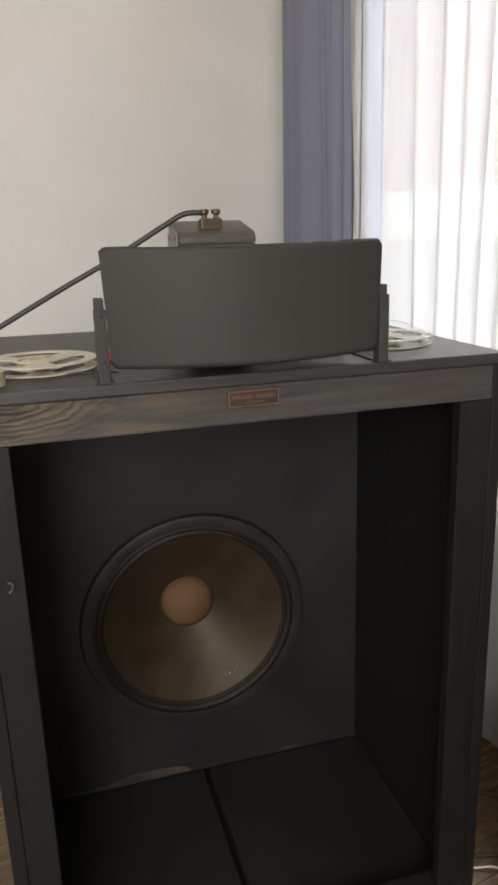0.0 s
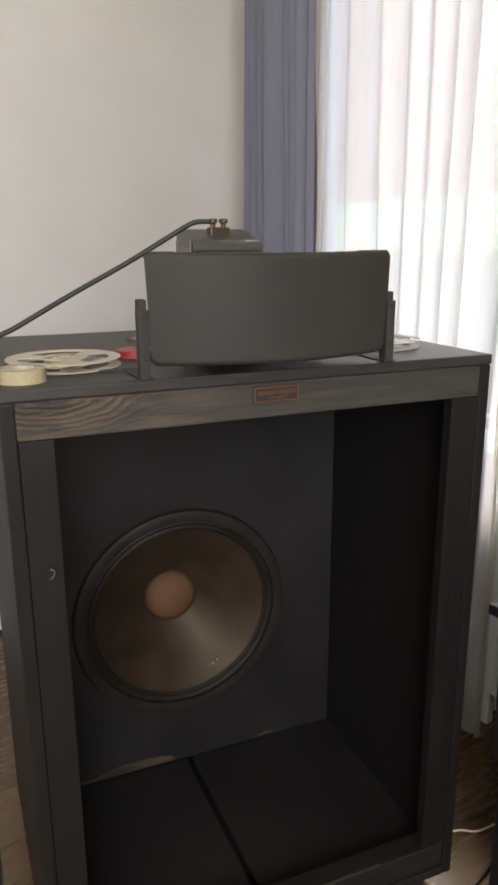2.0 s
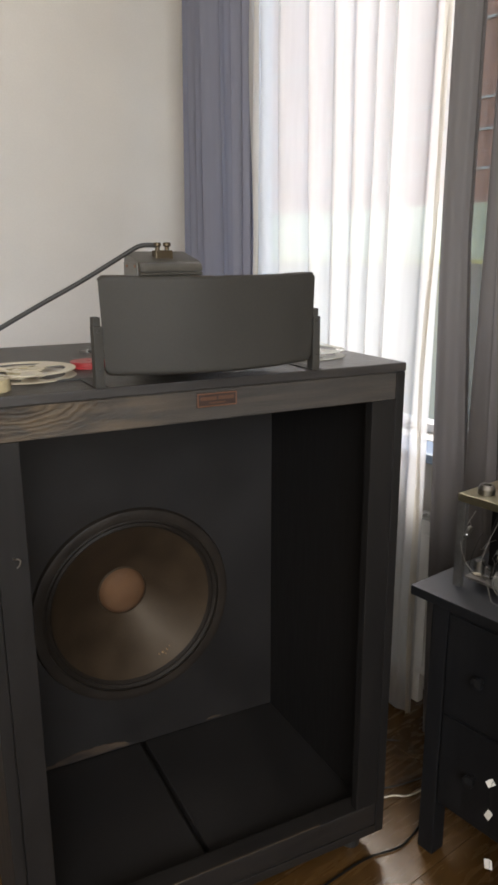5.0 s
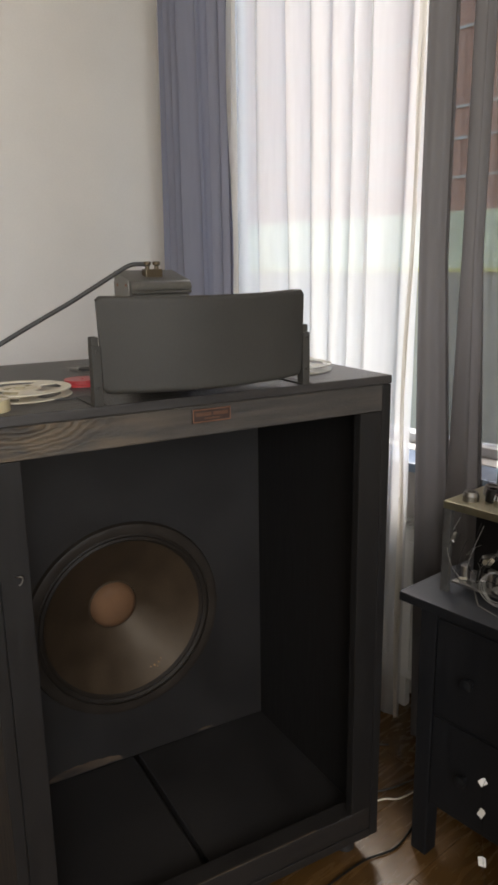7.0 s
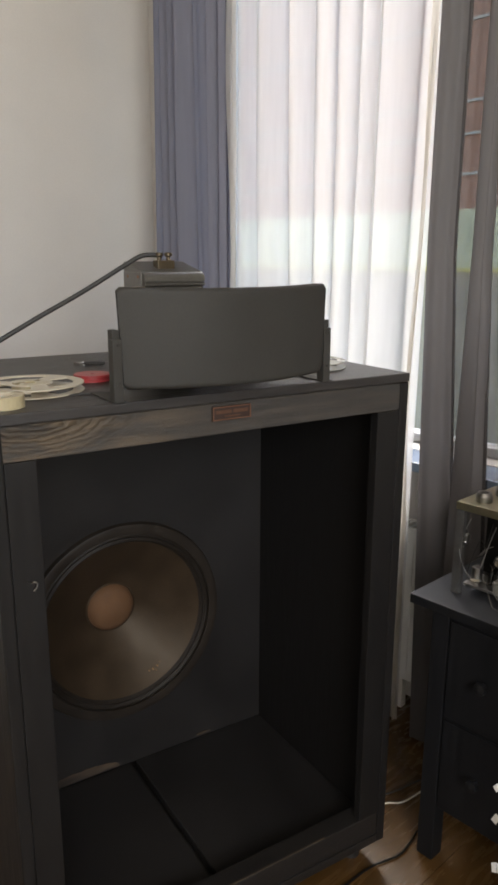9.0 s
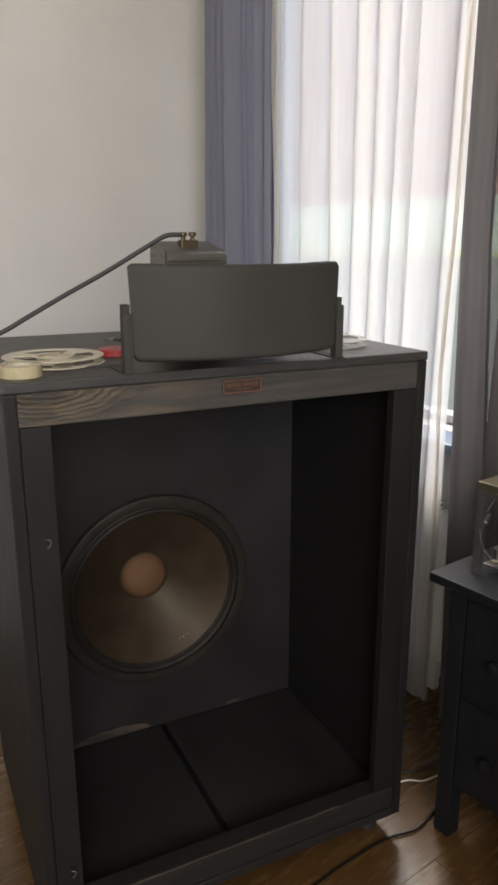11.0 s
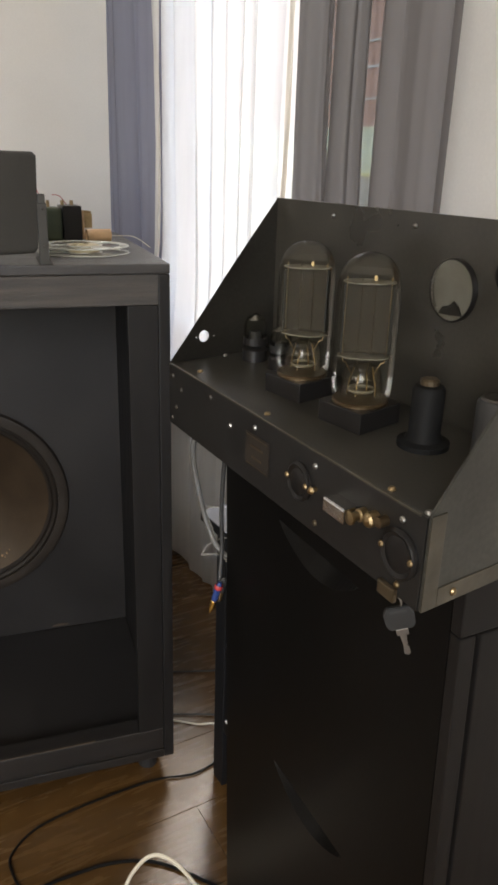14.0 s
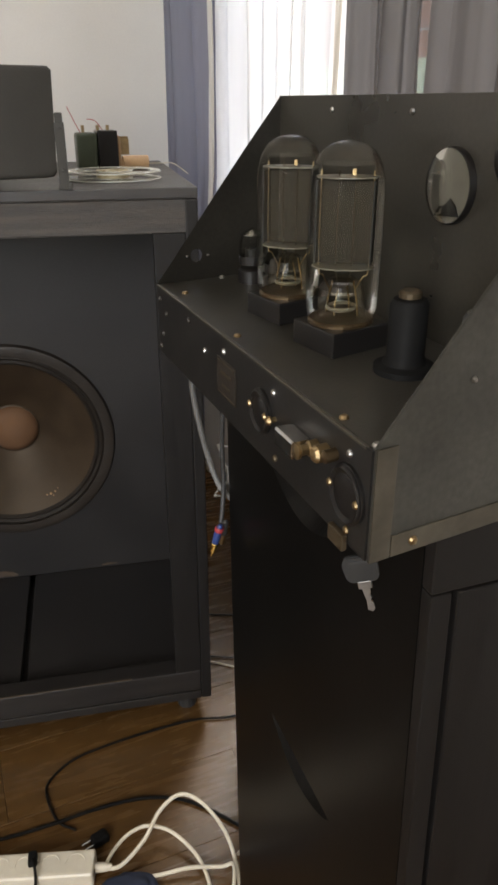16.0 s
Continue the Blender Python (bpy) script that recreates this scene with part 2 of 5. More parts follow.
ANODE = material("dark_anode", (0.026, 0.025, 0.023), 0.5, 0.0, vary=0.3, scale=40, bump=0.05, spec=0.15)
BRONZE_DARK = material("dark_bronze", (0.10, 0.075, 0.045), 0.4, 0.6, vary=0.3, scale=40, bump=0.05)
BRONZE = material("bronze", (0.13, 0.09, 0.05), 0.35, 0.8, vary=0.3, scale=60, bump=0.05)
DIAL = material("aged_dial", (0.115, 0.108, 0.092), 0.5, vary=0.2, scale=60, bump=0.0)
MICA = material("mica", (0.16, 0.145, 0.112), 0.4, vary=0.3, scale=60, bump=0.05)
GETTER = material("getter_silver", (0.55, 0.54, 0.50), 0.25, 1.0, vary=0.25, scale=40, bump=0.0)
GREYMETAL = material("dull_grey_metal", (0.20, 0.20, 0.195), 0.45, 0.6, vary=0.35, scale=18, bump=0.08)
CHASSIS = material("gilt_chassis", (0.55, 0.50, 0.34), 0.33, 0.9, vary=0.25, scale=14, bump=0.05)
CHROME = material("chrome", (0.75, 0.75, 0.74), 0.12, 1.0, vary=0.1, scale=30, bump=0.0)
BLUE = material("blue_plastic", (0.02, 0.05, 0.20), 0.4, vary=0.2, scale=30, bump=0.0)
NAVY = material("navy_cloth", (0.015, 0.025, 0.06), 0.8, vary=0.3, scale=40, bump=0.3)
WHITEPVC = material("white_pvc", (0.72, 0.67, 0.55), 0.4, vary=0.1, scale=20, bump=0.03)
GREYPVC = material("grey_pvc", (0.30, 0.30, 0.29), 0.4, vary=0.15, scale=30, bump=0.03)
CABLEGREY = material("dull_grey_cable", (0.13, 0.13, 0.125), 0.5, vary=0.2, scale=30, bump=0.03)
TINNED = material("tinned_wire", (0.42, 0.41, 0.38), 0.45, 0.3, vary=0.3, scale=60, bump=0.0)
KEYGREY = material("grey_key_plastic", (0.018, 0.018, 0.0175), 0.5, vary=0.2, scale=60, bump=0.1)
SHEER = cloth("sheer_voile", (0.84, 0.84, 0.84), 0.29, 0.80)
SHEER2 = cloth("sheer_hem", (0.82, 0.78, 0.71), 0.15, 0.78)
DRAPE = cloth("blue_grey_drape", (0.24, 0.24, 0.29), 0.0, 0.32)
DRAPE2 = cloth("grey_drape", (0.150, 0.141, 0.142), 0.0, 0.18)
DARKVOILE = cloth("thin_grey_drape", (0.13, 0.12, 0.12), 0.30, 0.25)
STEMGLASS = thin_glass("stem_glass", 0.30, (0.94, 0.92, 0.86), 0.12)
BULB = thin_glass("bulb_glass", 0.16, (0.95, 0.95, 0.92), 0.02)
SILVERED = thin_glass("silvered_glass", 0.55, (0.78, 0.75, 0.70), 0.25)
PANE = thin_glass("pane_glass", 0.06)
BRICK = material("red_brick", (0.42, 0.185, 0.105), 0.85, vary=0.3, scale=6, bump=0.3)
STONE = material("pale_stone", (0.5, 0.46, 0.38), 0.8, vary=0.2, scale=5, bump=0.2)
PALEGREEN = material("mottled_green_paint", (0.76, 0.70, 0.42), 0.8, vary=0.35, scale=1.6, bump=0.2, fine=12)
DULLBROWN = material("brown_render", (0.36, 0.29, 0.20), 0.85, vary=0.2, scale=1.2, bump=0.2)
YELLOW = material("yellow_paint", (0.6, 0.48, 0.12), 0.5, vary=0.15, scale=4, bump=0.0)
PAVING = material("concrete_paving", (0.20, 0.205, 0.21), 0.85, vary=0.25, scale=1.5, bump=0.3)

# ---- building helpers ----


def link_mesh(name, bm, mat, smooth=False):
    me = bpy.data.meshes.new(name)
    bmesh.ops.recalc_face_normals(bm, faces=bm.faces)
    bm.to_mesh(me)
    bm.free()
    me.materials.append(mat)
    if smooth:
        me.shade_smooth()
        me.set_sharp_from_angle(angle=radians(40))
    return new(name, me)


def part(name, bm, mat, parent, label="", smooth=False):
    """One mesh object under a thing or under a part."""
    ob = link_mesh(name, bm, mat, smooth)
    ob.parent = parent
    if label:
        tagged(ob, label)
    return ob


def thing(name, m, label, category, group="", kind=""):
    """An empty at the base of a thing, to which its parts belong."""
    return placed(tagged(new(name), label, category, group, kind), m)


def placed(ob, m):
    ob.matrix_basis = m
    return ob


def box(x0, y0, z0, x1, y1, z1, bevel=0.0, bm=None, seg=2):
    """A block between two corners, with rounded edges; added to bm where one is given."""
    b = bmesh.new()
    bmesh.ops.create_cube(b, size=1, matrix=Matrix.LocRotScale(((x0 + x1) / 2, (y0 + y1) / 2, (z0 + z1) / 2), None, (x1 - x0, y1 - y0, z1 - z0)))
    if bevel:
        bmesh.ops.bevel(b, geom=b.edges[:], offset=bevel, segments=seg, affect="EDGES", profile=0.6)
    return merge(bm, b)


def merge(bm, b, m=None):
    if m:
        b.transform(m)
    if bm is None:
        return b
    me = bpy.data.meshes.new("tmp")
    b.to_mesh(me)
    b.free()
    bm.from_mesh(me)
    bpy.data.meshes.remove(me)
    return bm


def lathe(profile, seg=32, bm=None, m=None, cap=False):
    """A turned body about z from (radius, height) pairs."""
    b = bmesh.new()
    rings = []
    for r, z in profile:
        if r < 1e-6:
            rings.append([b.verts.new((0, 0, z))])
        else:
            rings.append([b.verts.new((r * math.cos(2 * math.pi * i / seg), r * math.sin(2 * math.pi * i / seg), z)) for i in range(seg)])
    for p, q in zip(rings, rings[1:]):
        for i in range(seg):
            j = (i + 1) % seg
            if len(p) == 1 and len(q) > 1:
                b.faces.new((p[0], q[i], q[j]))
            elif len(q) == 1 and len(p) > 1:
                b.faces.new((p[i], p[j], q[0]))
            elif len(p) > 1:
                b.faces.new((p[i], p[j], q[j], q[i]))
    if cap:
        for ring in (rings[0], rings[-1]):
            if len(ring) > 2:
                b.faces.new(ring)
    return merge(bm, b, m)


def cyl(r, z0, z1, seg=20, bm=None, m=None, edge=0.0008):
    e = min(edge, r * 0.3)
    return lathe([(0, z0), (r - e, z0), (r, z0 + e), (r, z1 - e), (r - e, z1), (0, z1)], seg, bm, m)


def tube(points, r, seg=8, bm=None, smooth=6, closed=False):
    """A round cable through points, curved smoothly."""
    pts = [Vector(p) for p in points]
    n = len(pts)
    fine = []
    for i in range(n - 1):
        p0, p1, p2, p3 = pts[max(i - 1, 0)], pts[i], pts[i + 1], pts[min(i + 2, n - 1)]
        for k in range(smooth):
            t = k / smooth
            fine.append(0.5 * ((2 * p1) + (p2 - p0) * t + (2 * p0 - 5 * p1 + 4 * p2 - p3) * t * t + (3 * p1 - p0 - 3 * p2 + p3) * t ** 3))
    fine.append(pts[-1])
    b = bmesh.new()
    rings, side = [], None
    for i, p in enumerate(fine):
        d = (fine[min(i + 1, len(fine) - 1)] - fine[max(i - 1, 0)]).normalized()
        if side is None:
            side = d.orthogonal().normalized()
        side = (side - d * side.dot(d)).normalized()
        up = d.cross(side)
        rings.append([b.verts.new(p + r * (math.cos(2 * math.pi * k / seg) * side + math.sin(2 * math.pi * k / seg) * up)) for k in range(seg)])
    for p, q in zip(rings, rings[1:]):
        for k in range(seg):
            j = (k + 1) % seg
            b.faces.new((p[k], p[j], q[j], q[k]))
    b.faces.new(rings[0])
    b.faces.new(rings[-1])
    return merge(bm, b)


def prism(outline, axis, lo, hi, bevel=0.0):
    """A plate with a polygonal outline, thick along an axis. The outline gives the two other coordinates in order."""
    b = bmesh.new()

    def at(u, v, w):
        return {"x": (w, u, v), "y": (u, w, v), "z": (u, v, w)}[axis]
    lower = [b.verts.new(at(u, v, lo)) for u, v in outline]
    upper = [b.verts.new(at(u, v, hi)) for u, v in outline]
    b.faces.new(lower)
    b.faces.new(upper[::-1])
    for i in range(len(outline)):
        j = (i + 1) % len(outline)
        b.faces.new((lower[i], lower[j], upper[j], upper[i]))
    if bevel:
        bmesh.ops.bevel(b, geom=b.edges[:], offset=bevel, segments=2, affect="EDGES")
    return b


def structure(name, bm, mat, m=ROOM, label="", category=""):
    return tagged(placed(link_mesh(name, bm, mat), m), label or name.replace("_", " "), category or name.split("_")[0], kind="structure")

# ---- the room ----
BACK, WIN, LEFT, FRONT, CEILING = 1.60, 1.03, -3.3, -3.4, 3.3
OPEN0, OPEN1, SILL, HEAD = -0.06, 1.30, 0.82, 3.2   # window opening along the wall, and its heights

structure("wall_north", box(LEFT - 0.2, BACK, 0, WIN + 0.20, BACK + 0.2, CEILING), WALL, label="plain warm white plastered wall behind the loudspeaker", category="wall")
w = box(WIN, FRONT - 0.2, 0, WIN + 0.20, OPEN0, CEILING)
box(WIN, OPEN1, 0, WIN + 0.20, BACK, CEILING, bm=w)
box(WIN, OPEN0, 0, WIN + 0.20, OPEN1, SILL, bm=w)
box(WIN, OPEN0, HEAD, WIN + 0.20, OPEN1, CEILING, bm=w)
structure("wall_east", w, WALL, label="white plastered wall with a tall window opening", category="wall")
Q0, Q1, QZ = -3.1, -1.1, 1.3                          # assumed window across the room, out of view, for the fill lamp
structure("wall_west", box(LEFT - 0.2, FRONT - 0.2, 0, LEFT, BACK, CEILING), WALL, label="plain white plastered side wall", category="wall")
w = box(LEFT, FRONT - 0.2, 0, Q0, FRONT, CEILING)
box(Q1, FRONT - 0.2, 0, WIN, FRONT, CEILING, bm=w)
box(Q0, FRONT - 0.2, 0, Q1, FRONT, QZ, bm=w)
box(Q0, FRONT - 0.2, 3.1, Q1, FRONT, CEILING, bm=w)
structure("wall_south", w, WALL, label="white plastered wall out of view, opened for the fill lamp", category="wall")
structure("ceiling", box(LEFT - 0.2, FRONT - 0.2, CEILING, WIN + 0.20, BACK + 0.2, CEILING + 0.2), CEIL, label="plain white ceiling", category="ceiling")
structure("baseboard", box(LEFT, BACK - 0.014, 0, WIN, BACK, 0.09, 0.003), WHITE, label="low white wooden baseboard", category="baseboard")

# windows
win = thing("window_1", ROOM, "tall white-framed window behind curtains", "window", kind="structure")
GL = WIN + 0.10
f = box(GL - 0.03, OPEN0, SILL, GL + 0.03, OPEN0 + 0.06, HEAD, 0.004)
box(GL - 0.03, OPEN1 - 0.06, SILL, GL + 0.03, OPEN1, HEAD, 0.004, bm=f)
box(GL - 0.03, OPEN0 + 0.06, SILL, GL + 0.03, OPEN1 - 0.06, SILL + 0.03, 0.004, bm=f)
box(GL - 0.03, OPEN0 + 0.06, HEAD - 0.07, GL + 0.03, OPEN1 - 0.06, HEAD, 0.004, bm=f)
part("window_frame", f, FRAME, win)
pane = part("pane", box(GL - 0.003, OPEN0 + 0.06, SILL + 0.03, GL + 0.003, OPEN1 - 0.06, HEAD - 0.07), PANE, win)
pane.visible_shadow = False
part("window_sill", box(0.905, OPEN0 - 0.03, SILL - 0.03, GL - 0.035, OPEN1 + 0.03, SILL - 0.002, 0.004), SILLBLUE, win)
fill_win = thing("window_2", ROOM, "assumed window out of view that holds the fill lamp", "window", kind="structure")
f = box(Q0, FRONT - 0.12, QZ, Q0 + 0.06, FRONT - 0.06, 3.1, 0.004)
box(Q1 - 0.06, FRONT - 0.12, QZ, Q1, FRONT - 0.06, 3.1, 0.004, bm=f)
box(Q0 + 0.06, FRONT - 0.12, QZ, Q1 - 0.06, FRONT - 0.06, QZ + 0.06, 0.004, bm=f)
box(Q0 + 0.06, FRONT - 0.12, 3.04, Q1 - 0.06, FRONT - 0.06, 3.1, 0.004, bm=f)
part("window_frame", f, WHITE, fill_win)
# Fill lamp added for the room's warm front light; its source is unseen.
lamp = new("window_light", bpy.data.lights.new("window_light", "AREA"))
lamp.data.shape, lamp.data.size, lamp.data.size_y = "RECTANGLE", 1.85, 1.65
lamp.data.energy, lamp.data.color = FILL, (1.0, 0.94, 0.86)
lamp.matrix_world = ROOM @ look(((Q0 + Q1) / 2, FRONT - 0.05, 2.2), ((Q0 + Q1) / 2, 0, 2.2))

# radiator under the window
rad = thing("radiator", ROOM, "white panel radiator with a grille top under the window", "radiator")
part("front_panel", box(0.93, 0.12, 0.12, 0.945, 1.1, 0.60, 0.004), WHITE, rad)
for i in range(24):
    part("rib", box(0.926, 0.14 + i * 0.04, 0.15, 0.9298, 0.16 + i * 0.04, 0.57, 0.001), WHITE, rad)
part("back_panel", box(0.99, 0.12, 0.12, 1.0, 1.1, 0.60, 0.004), WHITE, rad)
b = box(0.928, 0.115, 0.60, 0.94, 1.105, 0.612)
box(0.99, 0.115, 0.60, 1.002, 1.105, 0.612, bm=b)
part("grille_frame", b, WHITE, rad)
for i in range(50):
    part("grille_bar", box(0.9402, 0.125 + i * 0.0195, 0.602, 0.9898, 0.129 + i * 0.0195, 0.61), WHITE, rad)
for y in (0.25, 0.97):
    part("bracket", box(1.0, y, 0.2, WIN, y + 0.04, 0.56, 0.002), WHITE, rad)
    part("leg", box(0.955, y, 0.0, 0.98, y + 0.03, 0.14, 0.002), WHITE, rad)


def sweep(z):
    """How far the cloth has swung aside at height z: none above the table tops, fully near the floor."""
    f = min(1.0, max(0.0, (1.15 - z) / 0.75))
    return f * f * (3 - 2 * f)


def voile(y0, y1, a, z0, z1, folds, label, seed):
    """A sheer curtain whose gathers lap over one another in uneven, wandering pleats."""
    rnd = random.Random(seed)
    n, nz, pitch = folds * 26, 44, (y1 - y0) / folds
    lap = [rnd.choice((0.15, 0.3, 0.5, 0.9, 1.3, 1.7)) for _ in range(folds + 3)]
    deep = [rnd.uniform(0.005, 0.017) for _ in range(folds + 3)]
    drift = [(rnd.uniform(-0.16, 0.16), rnd.uniform(1.5, 3.2), rnd.uniform(0, 6)) for _ in range(folds + 3)]

    def blend(values, c):
        j = int(c)
        f = c - j
        f = f * f * (3 - 2 * f)
        return values[j] * (1 - f) + values[j + 1] * f

    b, rows = bmesh.new(), []
    for k in range(nz + 1):
        t = k / nz
        z = z0 + (z1 - z0) * t
        sway = [s * math.sin(w * t * 2 + q) for s, w, q in drift]
        row = []
        for i in range(n + 1):
            u = i / n
            c = folds * (u + (0.045 * math.sin(8 * u + seed) + 0.018 * math.sin(21 * u + 2 * seed)) * math.sin(math.pi * u))
            ease = min(1.0, 9 * u, 9 * (1 - u))
            turn = 2 * math.pi * (c + blend(sway, c) * ease) + 0.5 * math.sin(2 * math.pi * c * 0.5)
            y = y0 + (y1 - y0) * u + ease * (pitch * blend(lap, c) * min(1.0, 0.35 + 1.1 * z) * math.sin(turn) / (2 * math.pi) + 0.006 * math.sin(3.1 * t + 7 * u))
            x = a + blend(deep, c) * math.cos(turn) * (1.25 - 0.5 * t) * min(1.0, 0.3 + 0.9 * z) + 0.003 * noise.noise(Vector((u * 22, t * 9, seed)))
            y += 0.014 * (1 - u) ** 3 * min(1.0, max(0.0, 1.9 - z)) + 0.20 * u ** 3 * sweep(z)
            zz = z + (0.004 * math.sin(turn * 0.5 + 1) - 0.02 * u if k == 0 else 0)
            row.append(b.verts.new((x, y, zz)))
        rows.append(row)
    for p, q in zip(rows, rows[1:]):
        for i in range(n):
            b.faces.new((p[i], p[i + 1], q[i + 1], q[i]))
    ob = thing("sheer_curtain", ROOM, label, "curtain")
    part("cloth", b, SHEER, ob, smooth=True)
    part("heading_tape", box(a - 0.012, y0, z1 - 0.05, a + 0.012, y1, z1 + 0.001, 0.002), SHEER, ob)
    for edge, wide, off, text in ((y1 - 0.045, 0.032, -0.026, "doubled beige side hem"), (y0 + 0.001, 0.012, -0.012, "narrow stitched side hem")):
        hb, cols = bmesh.new(), []
        for k in range(nz + 1):
            t = k / nz
            z = z0 + 0.01 + (z1 - z0 - 0.01) * t
            shift = 0.006 * math.sin(7 * t + off * 90) + 0.003 * math.sin(23 * t) + (0.014 * min(1.0, max(0.0, 1.9 - z)) if wide < 0.02 else 0.19 * sweep(z))
            cols.append([hb.verts.new((a + off + 0.007 * math.sin(9 * u + 13 * t), edge + wide * u + shift, z)) for u in (0, 0.25, 0.5, 0.75, 1)])
        for p, q in zip(cols, cols[1:]):
            for i in range(4):
                hb.faces.new((p[i], p[i + 1], q[i + 1], q[i]))
        part("side_hem", hb, SHEER2, ob, text, True)
    return ob


def curtain(name, y0, y1, a, z0, z1, mat, folds, depth, label, flare=0.0, seed=0, nz=16, back=0.0, aside=0.0):
    """A hanging curtain with uneven folds along the window wall, wider at the foot by flare; back turns its far edge towards the wall, aside swings its near edge away at the foot."""
    rnd = random.Random(seed)
    n = folds * 12
    ph = [rnd.uniform(-0.5, 0.5) for _ in range(folds * 2 + 2)]
    am = [rnd.uniform(0.3, 1.35) for _ in range(folds * 2 + 2)]
    b = bmesh.new()
    rows = []
    for k in range(nz + 1):
        t = k / nz
        z = z0 + (z1 - z0) * t
        row = []
        for i in range(n + 1):
            u = i / n
            c = max(0.0, folds * (u + 0.075 * math.sin(10.7 * u + seed) + 0.03 * math.sin(19.5 * u + 2 * seed)))
            j = int(c)
            w1, fr = j, c - j
            amp = am[w1] * (1 - fr) + am[w1 + 1] * fr
            p = ph[w1] * (1 - fr) + ph[w1 + 1] * fr
            wave = math.sin(2 * math.pi * (c + 0.25 * p) + 0.5 * math.sin(3 * t + w1))
            y = y0 + (y1 - y0) * u + flare * (u - 0.5) * (1 - t) + aside * (1 - u) * sweep(z) + 0.25 * depth * math.sin(4 * math.pi * c + p)
            x = a + depth * amp * wave * (0.75 + 0.35 * (1 - t)) + 0.012 * math.sin(5 * u + 2 * t)
            row.append(b.verts.new((x, y, z)))
        if back:
            x, y, _ = row[-1].co
            for f in (0.2, 0.5, 1.0):
                row.append(b.verts.new((x + (back - x) * f, y + 0.05 * f * f, z)))
        rows.append(row)
    for p, q in zip(rows, rows[1:]):
        for i in range(len(p) - 1):
            b.faces.new((p[i], p[i + 1], q[i + 1], q[i]))
    ob = thing(name, ROOM, label, "curtain")
    part("cloth", b, mat, ob, smooth=True)
    part("heading_tape", box(a - 0.012, y0, z1 - 0.05, a + 0.012, y1, z1 + 0.001, 0.002), mat, ob)
    return ob


def gathered(p, q, folds, depth, label, seed, lean, spread, loose):
    """A drape drawn together into a stack that runs from plan point p back to q."""
    rnd = random.Random(seed)
    p, q = Vector(p), Vector(q)
    along = (q - p).normalized()
    across = Vector((-along.y, along.x))
    n, b, rows = folds * 10, bmesh.new(), []
    ph = rnd.uniform(0, 6)
    for k in range(37):
        t = k / 36
        row = []
        for i in range(n + 1):
            u = i / n
            s = depth * math.sin(2 * math.pi * folds * u + 0.6 * math.sin(2.5 * t + ph) + 0.5 * math.sin(5 * u + ph)) * (0.9 + 0.25 * math.sin(7 * u + ph))
            c = p + (q - p) * u + across * (s + 0.004 * math.sin(3 * t + ph))
            z = 0.02 + 3.06 * t
            row.append(b.verts.new((c.x, c.y - (lean + spread * u) * max(0.0, 1.4 - z), z)))
        rows.append(row)
    for lo, hi in zip(rows, rows[1:]):
        for i in range(n):
            b.faces.new((lo[i], lo[i + 1], hi[i + 1], hi[i]))
    o = thing("drape", ROOM, label, "curtain")
    part("cloth", b, DRAPE2, o, smooth=True)
    part("heading_tape", tube([(p.x, p.y, 3.07), (q.x, q.y, 3.07)], 0.011, 8, smooth=1), DRAPE2, o)
    b, rows = bmesh.new(), []
    for k in range(37):
        t = k / 36
        z = 0.02 + 3.05 * t
        row = []
        for i in range(17):
            u = i / 16
            row.append(b.verts.new((q.x - 0.012 + 0.016 * u + 0.005 * math.sin(11 * u + 2 * t + ph), q.y + 0.006 - (loose + 0.006 * math.sin(4 * t + ph)) * u - (lean + spread * (1 - 0.4 * u)) * max(0.0, 1.4 - z), z)))
        rows.append(row)
    for lo, hi in zip(rows, rows[1:]):
        for i in range(16):
            b.faces.new((lo[i], lo[i + 1], hi[i + 1], hi[i]))
    part("loose_edge", b, DARKVOILE, o, "thin single layer that lets the street show through", True)
    return o


voile(0.165, 0.895, 0.828, 0.05, 3.08, 8, "long white translucent voile curtain in soft folds before the window", 3)
# its turned-back edge is unseen, added to keep window light off the wall
curtain("drape", 0.888, 1.265, 0.805, 0.02, 3.08, DRAPE, 5, 0.026, "long blue-grey drape hanging in the room corner", seed=5, back=1.0, nz=32, aside=0.21)
gathered((0.823, 0.163), (0.875, 0.112), 2, 0.005, "tightly gathered dark grey drape beside the sheer curtain", 8, 0.028, 0.035, 0.052)
# its wider foot covers the gap in place of shade below the sill
gathered((0.833, 0.049), (0.911, 0.038), 2, 0.006, "narrow gathered dark grey drape with a loose thin edge", 9, -0.012, 0.075, 0.066)
curtain("drape", -0.27, -0.090, 0.845, 0.02, 3.08, DRAPE2, 2, 0.014, "wide dark grey drape at the edge of the window", seed=11, flare=0.02)
rail = thing("curtain_rail", ROOM, "slim white curtain rail below the ceiling", "curtain rail")
part("rail", box(0.82, -0.45, 3.08, 0.86, 1.45, 3.105, 0.003), WHITE, rail)
for y in (-0.4, 0.5, 1.4):
    part("bracket", box(0.84, y, 3.105, 0.86, y + 0.03, 3.14, 0.002), WHITE, rail)
    part("arm", box(0.84, y, 3.14, WIN, y + 0.03, 3.155, 0.002), WHITE, rail)

# ---- outside ----
structure("ground", box(WIN + 0.4, -60, -3.0, 140, 60, -2.9), PAVING, label="grey concrete paving of the street below the window", category="ground")
house = thing("brick_house", ROOM @ pose(13, -12, -3.2), "red brick house with pale stone bands across the street", "house")
part("wall", box(0, 0, 0, 6, 38, 16.0), BRICK, house)
part("roof", box(-0.3, -0.3, 16.0, 6.3, 38.3, 16.4), STONE, house)
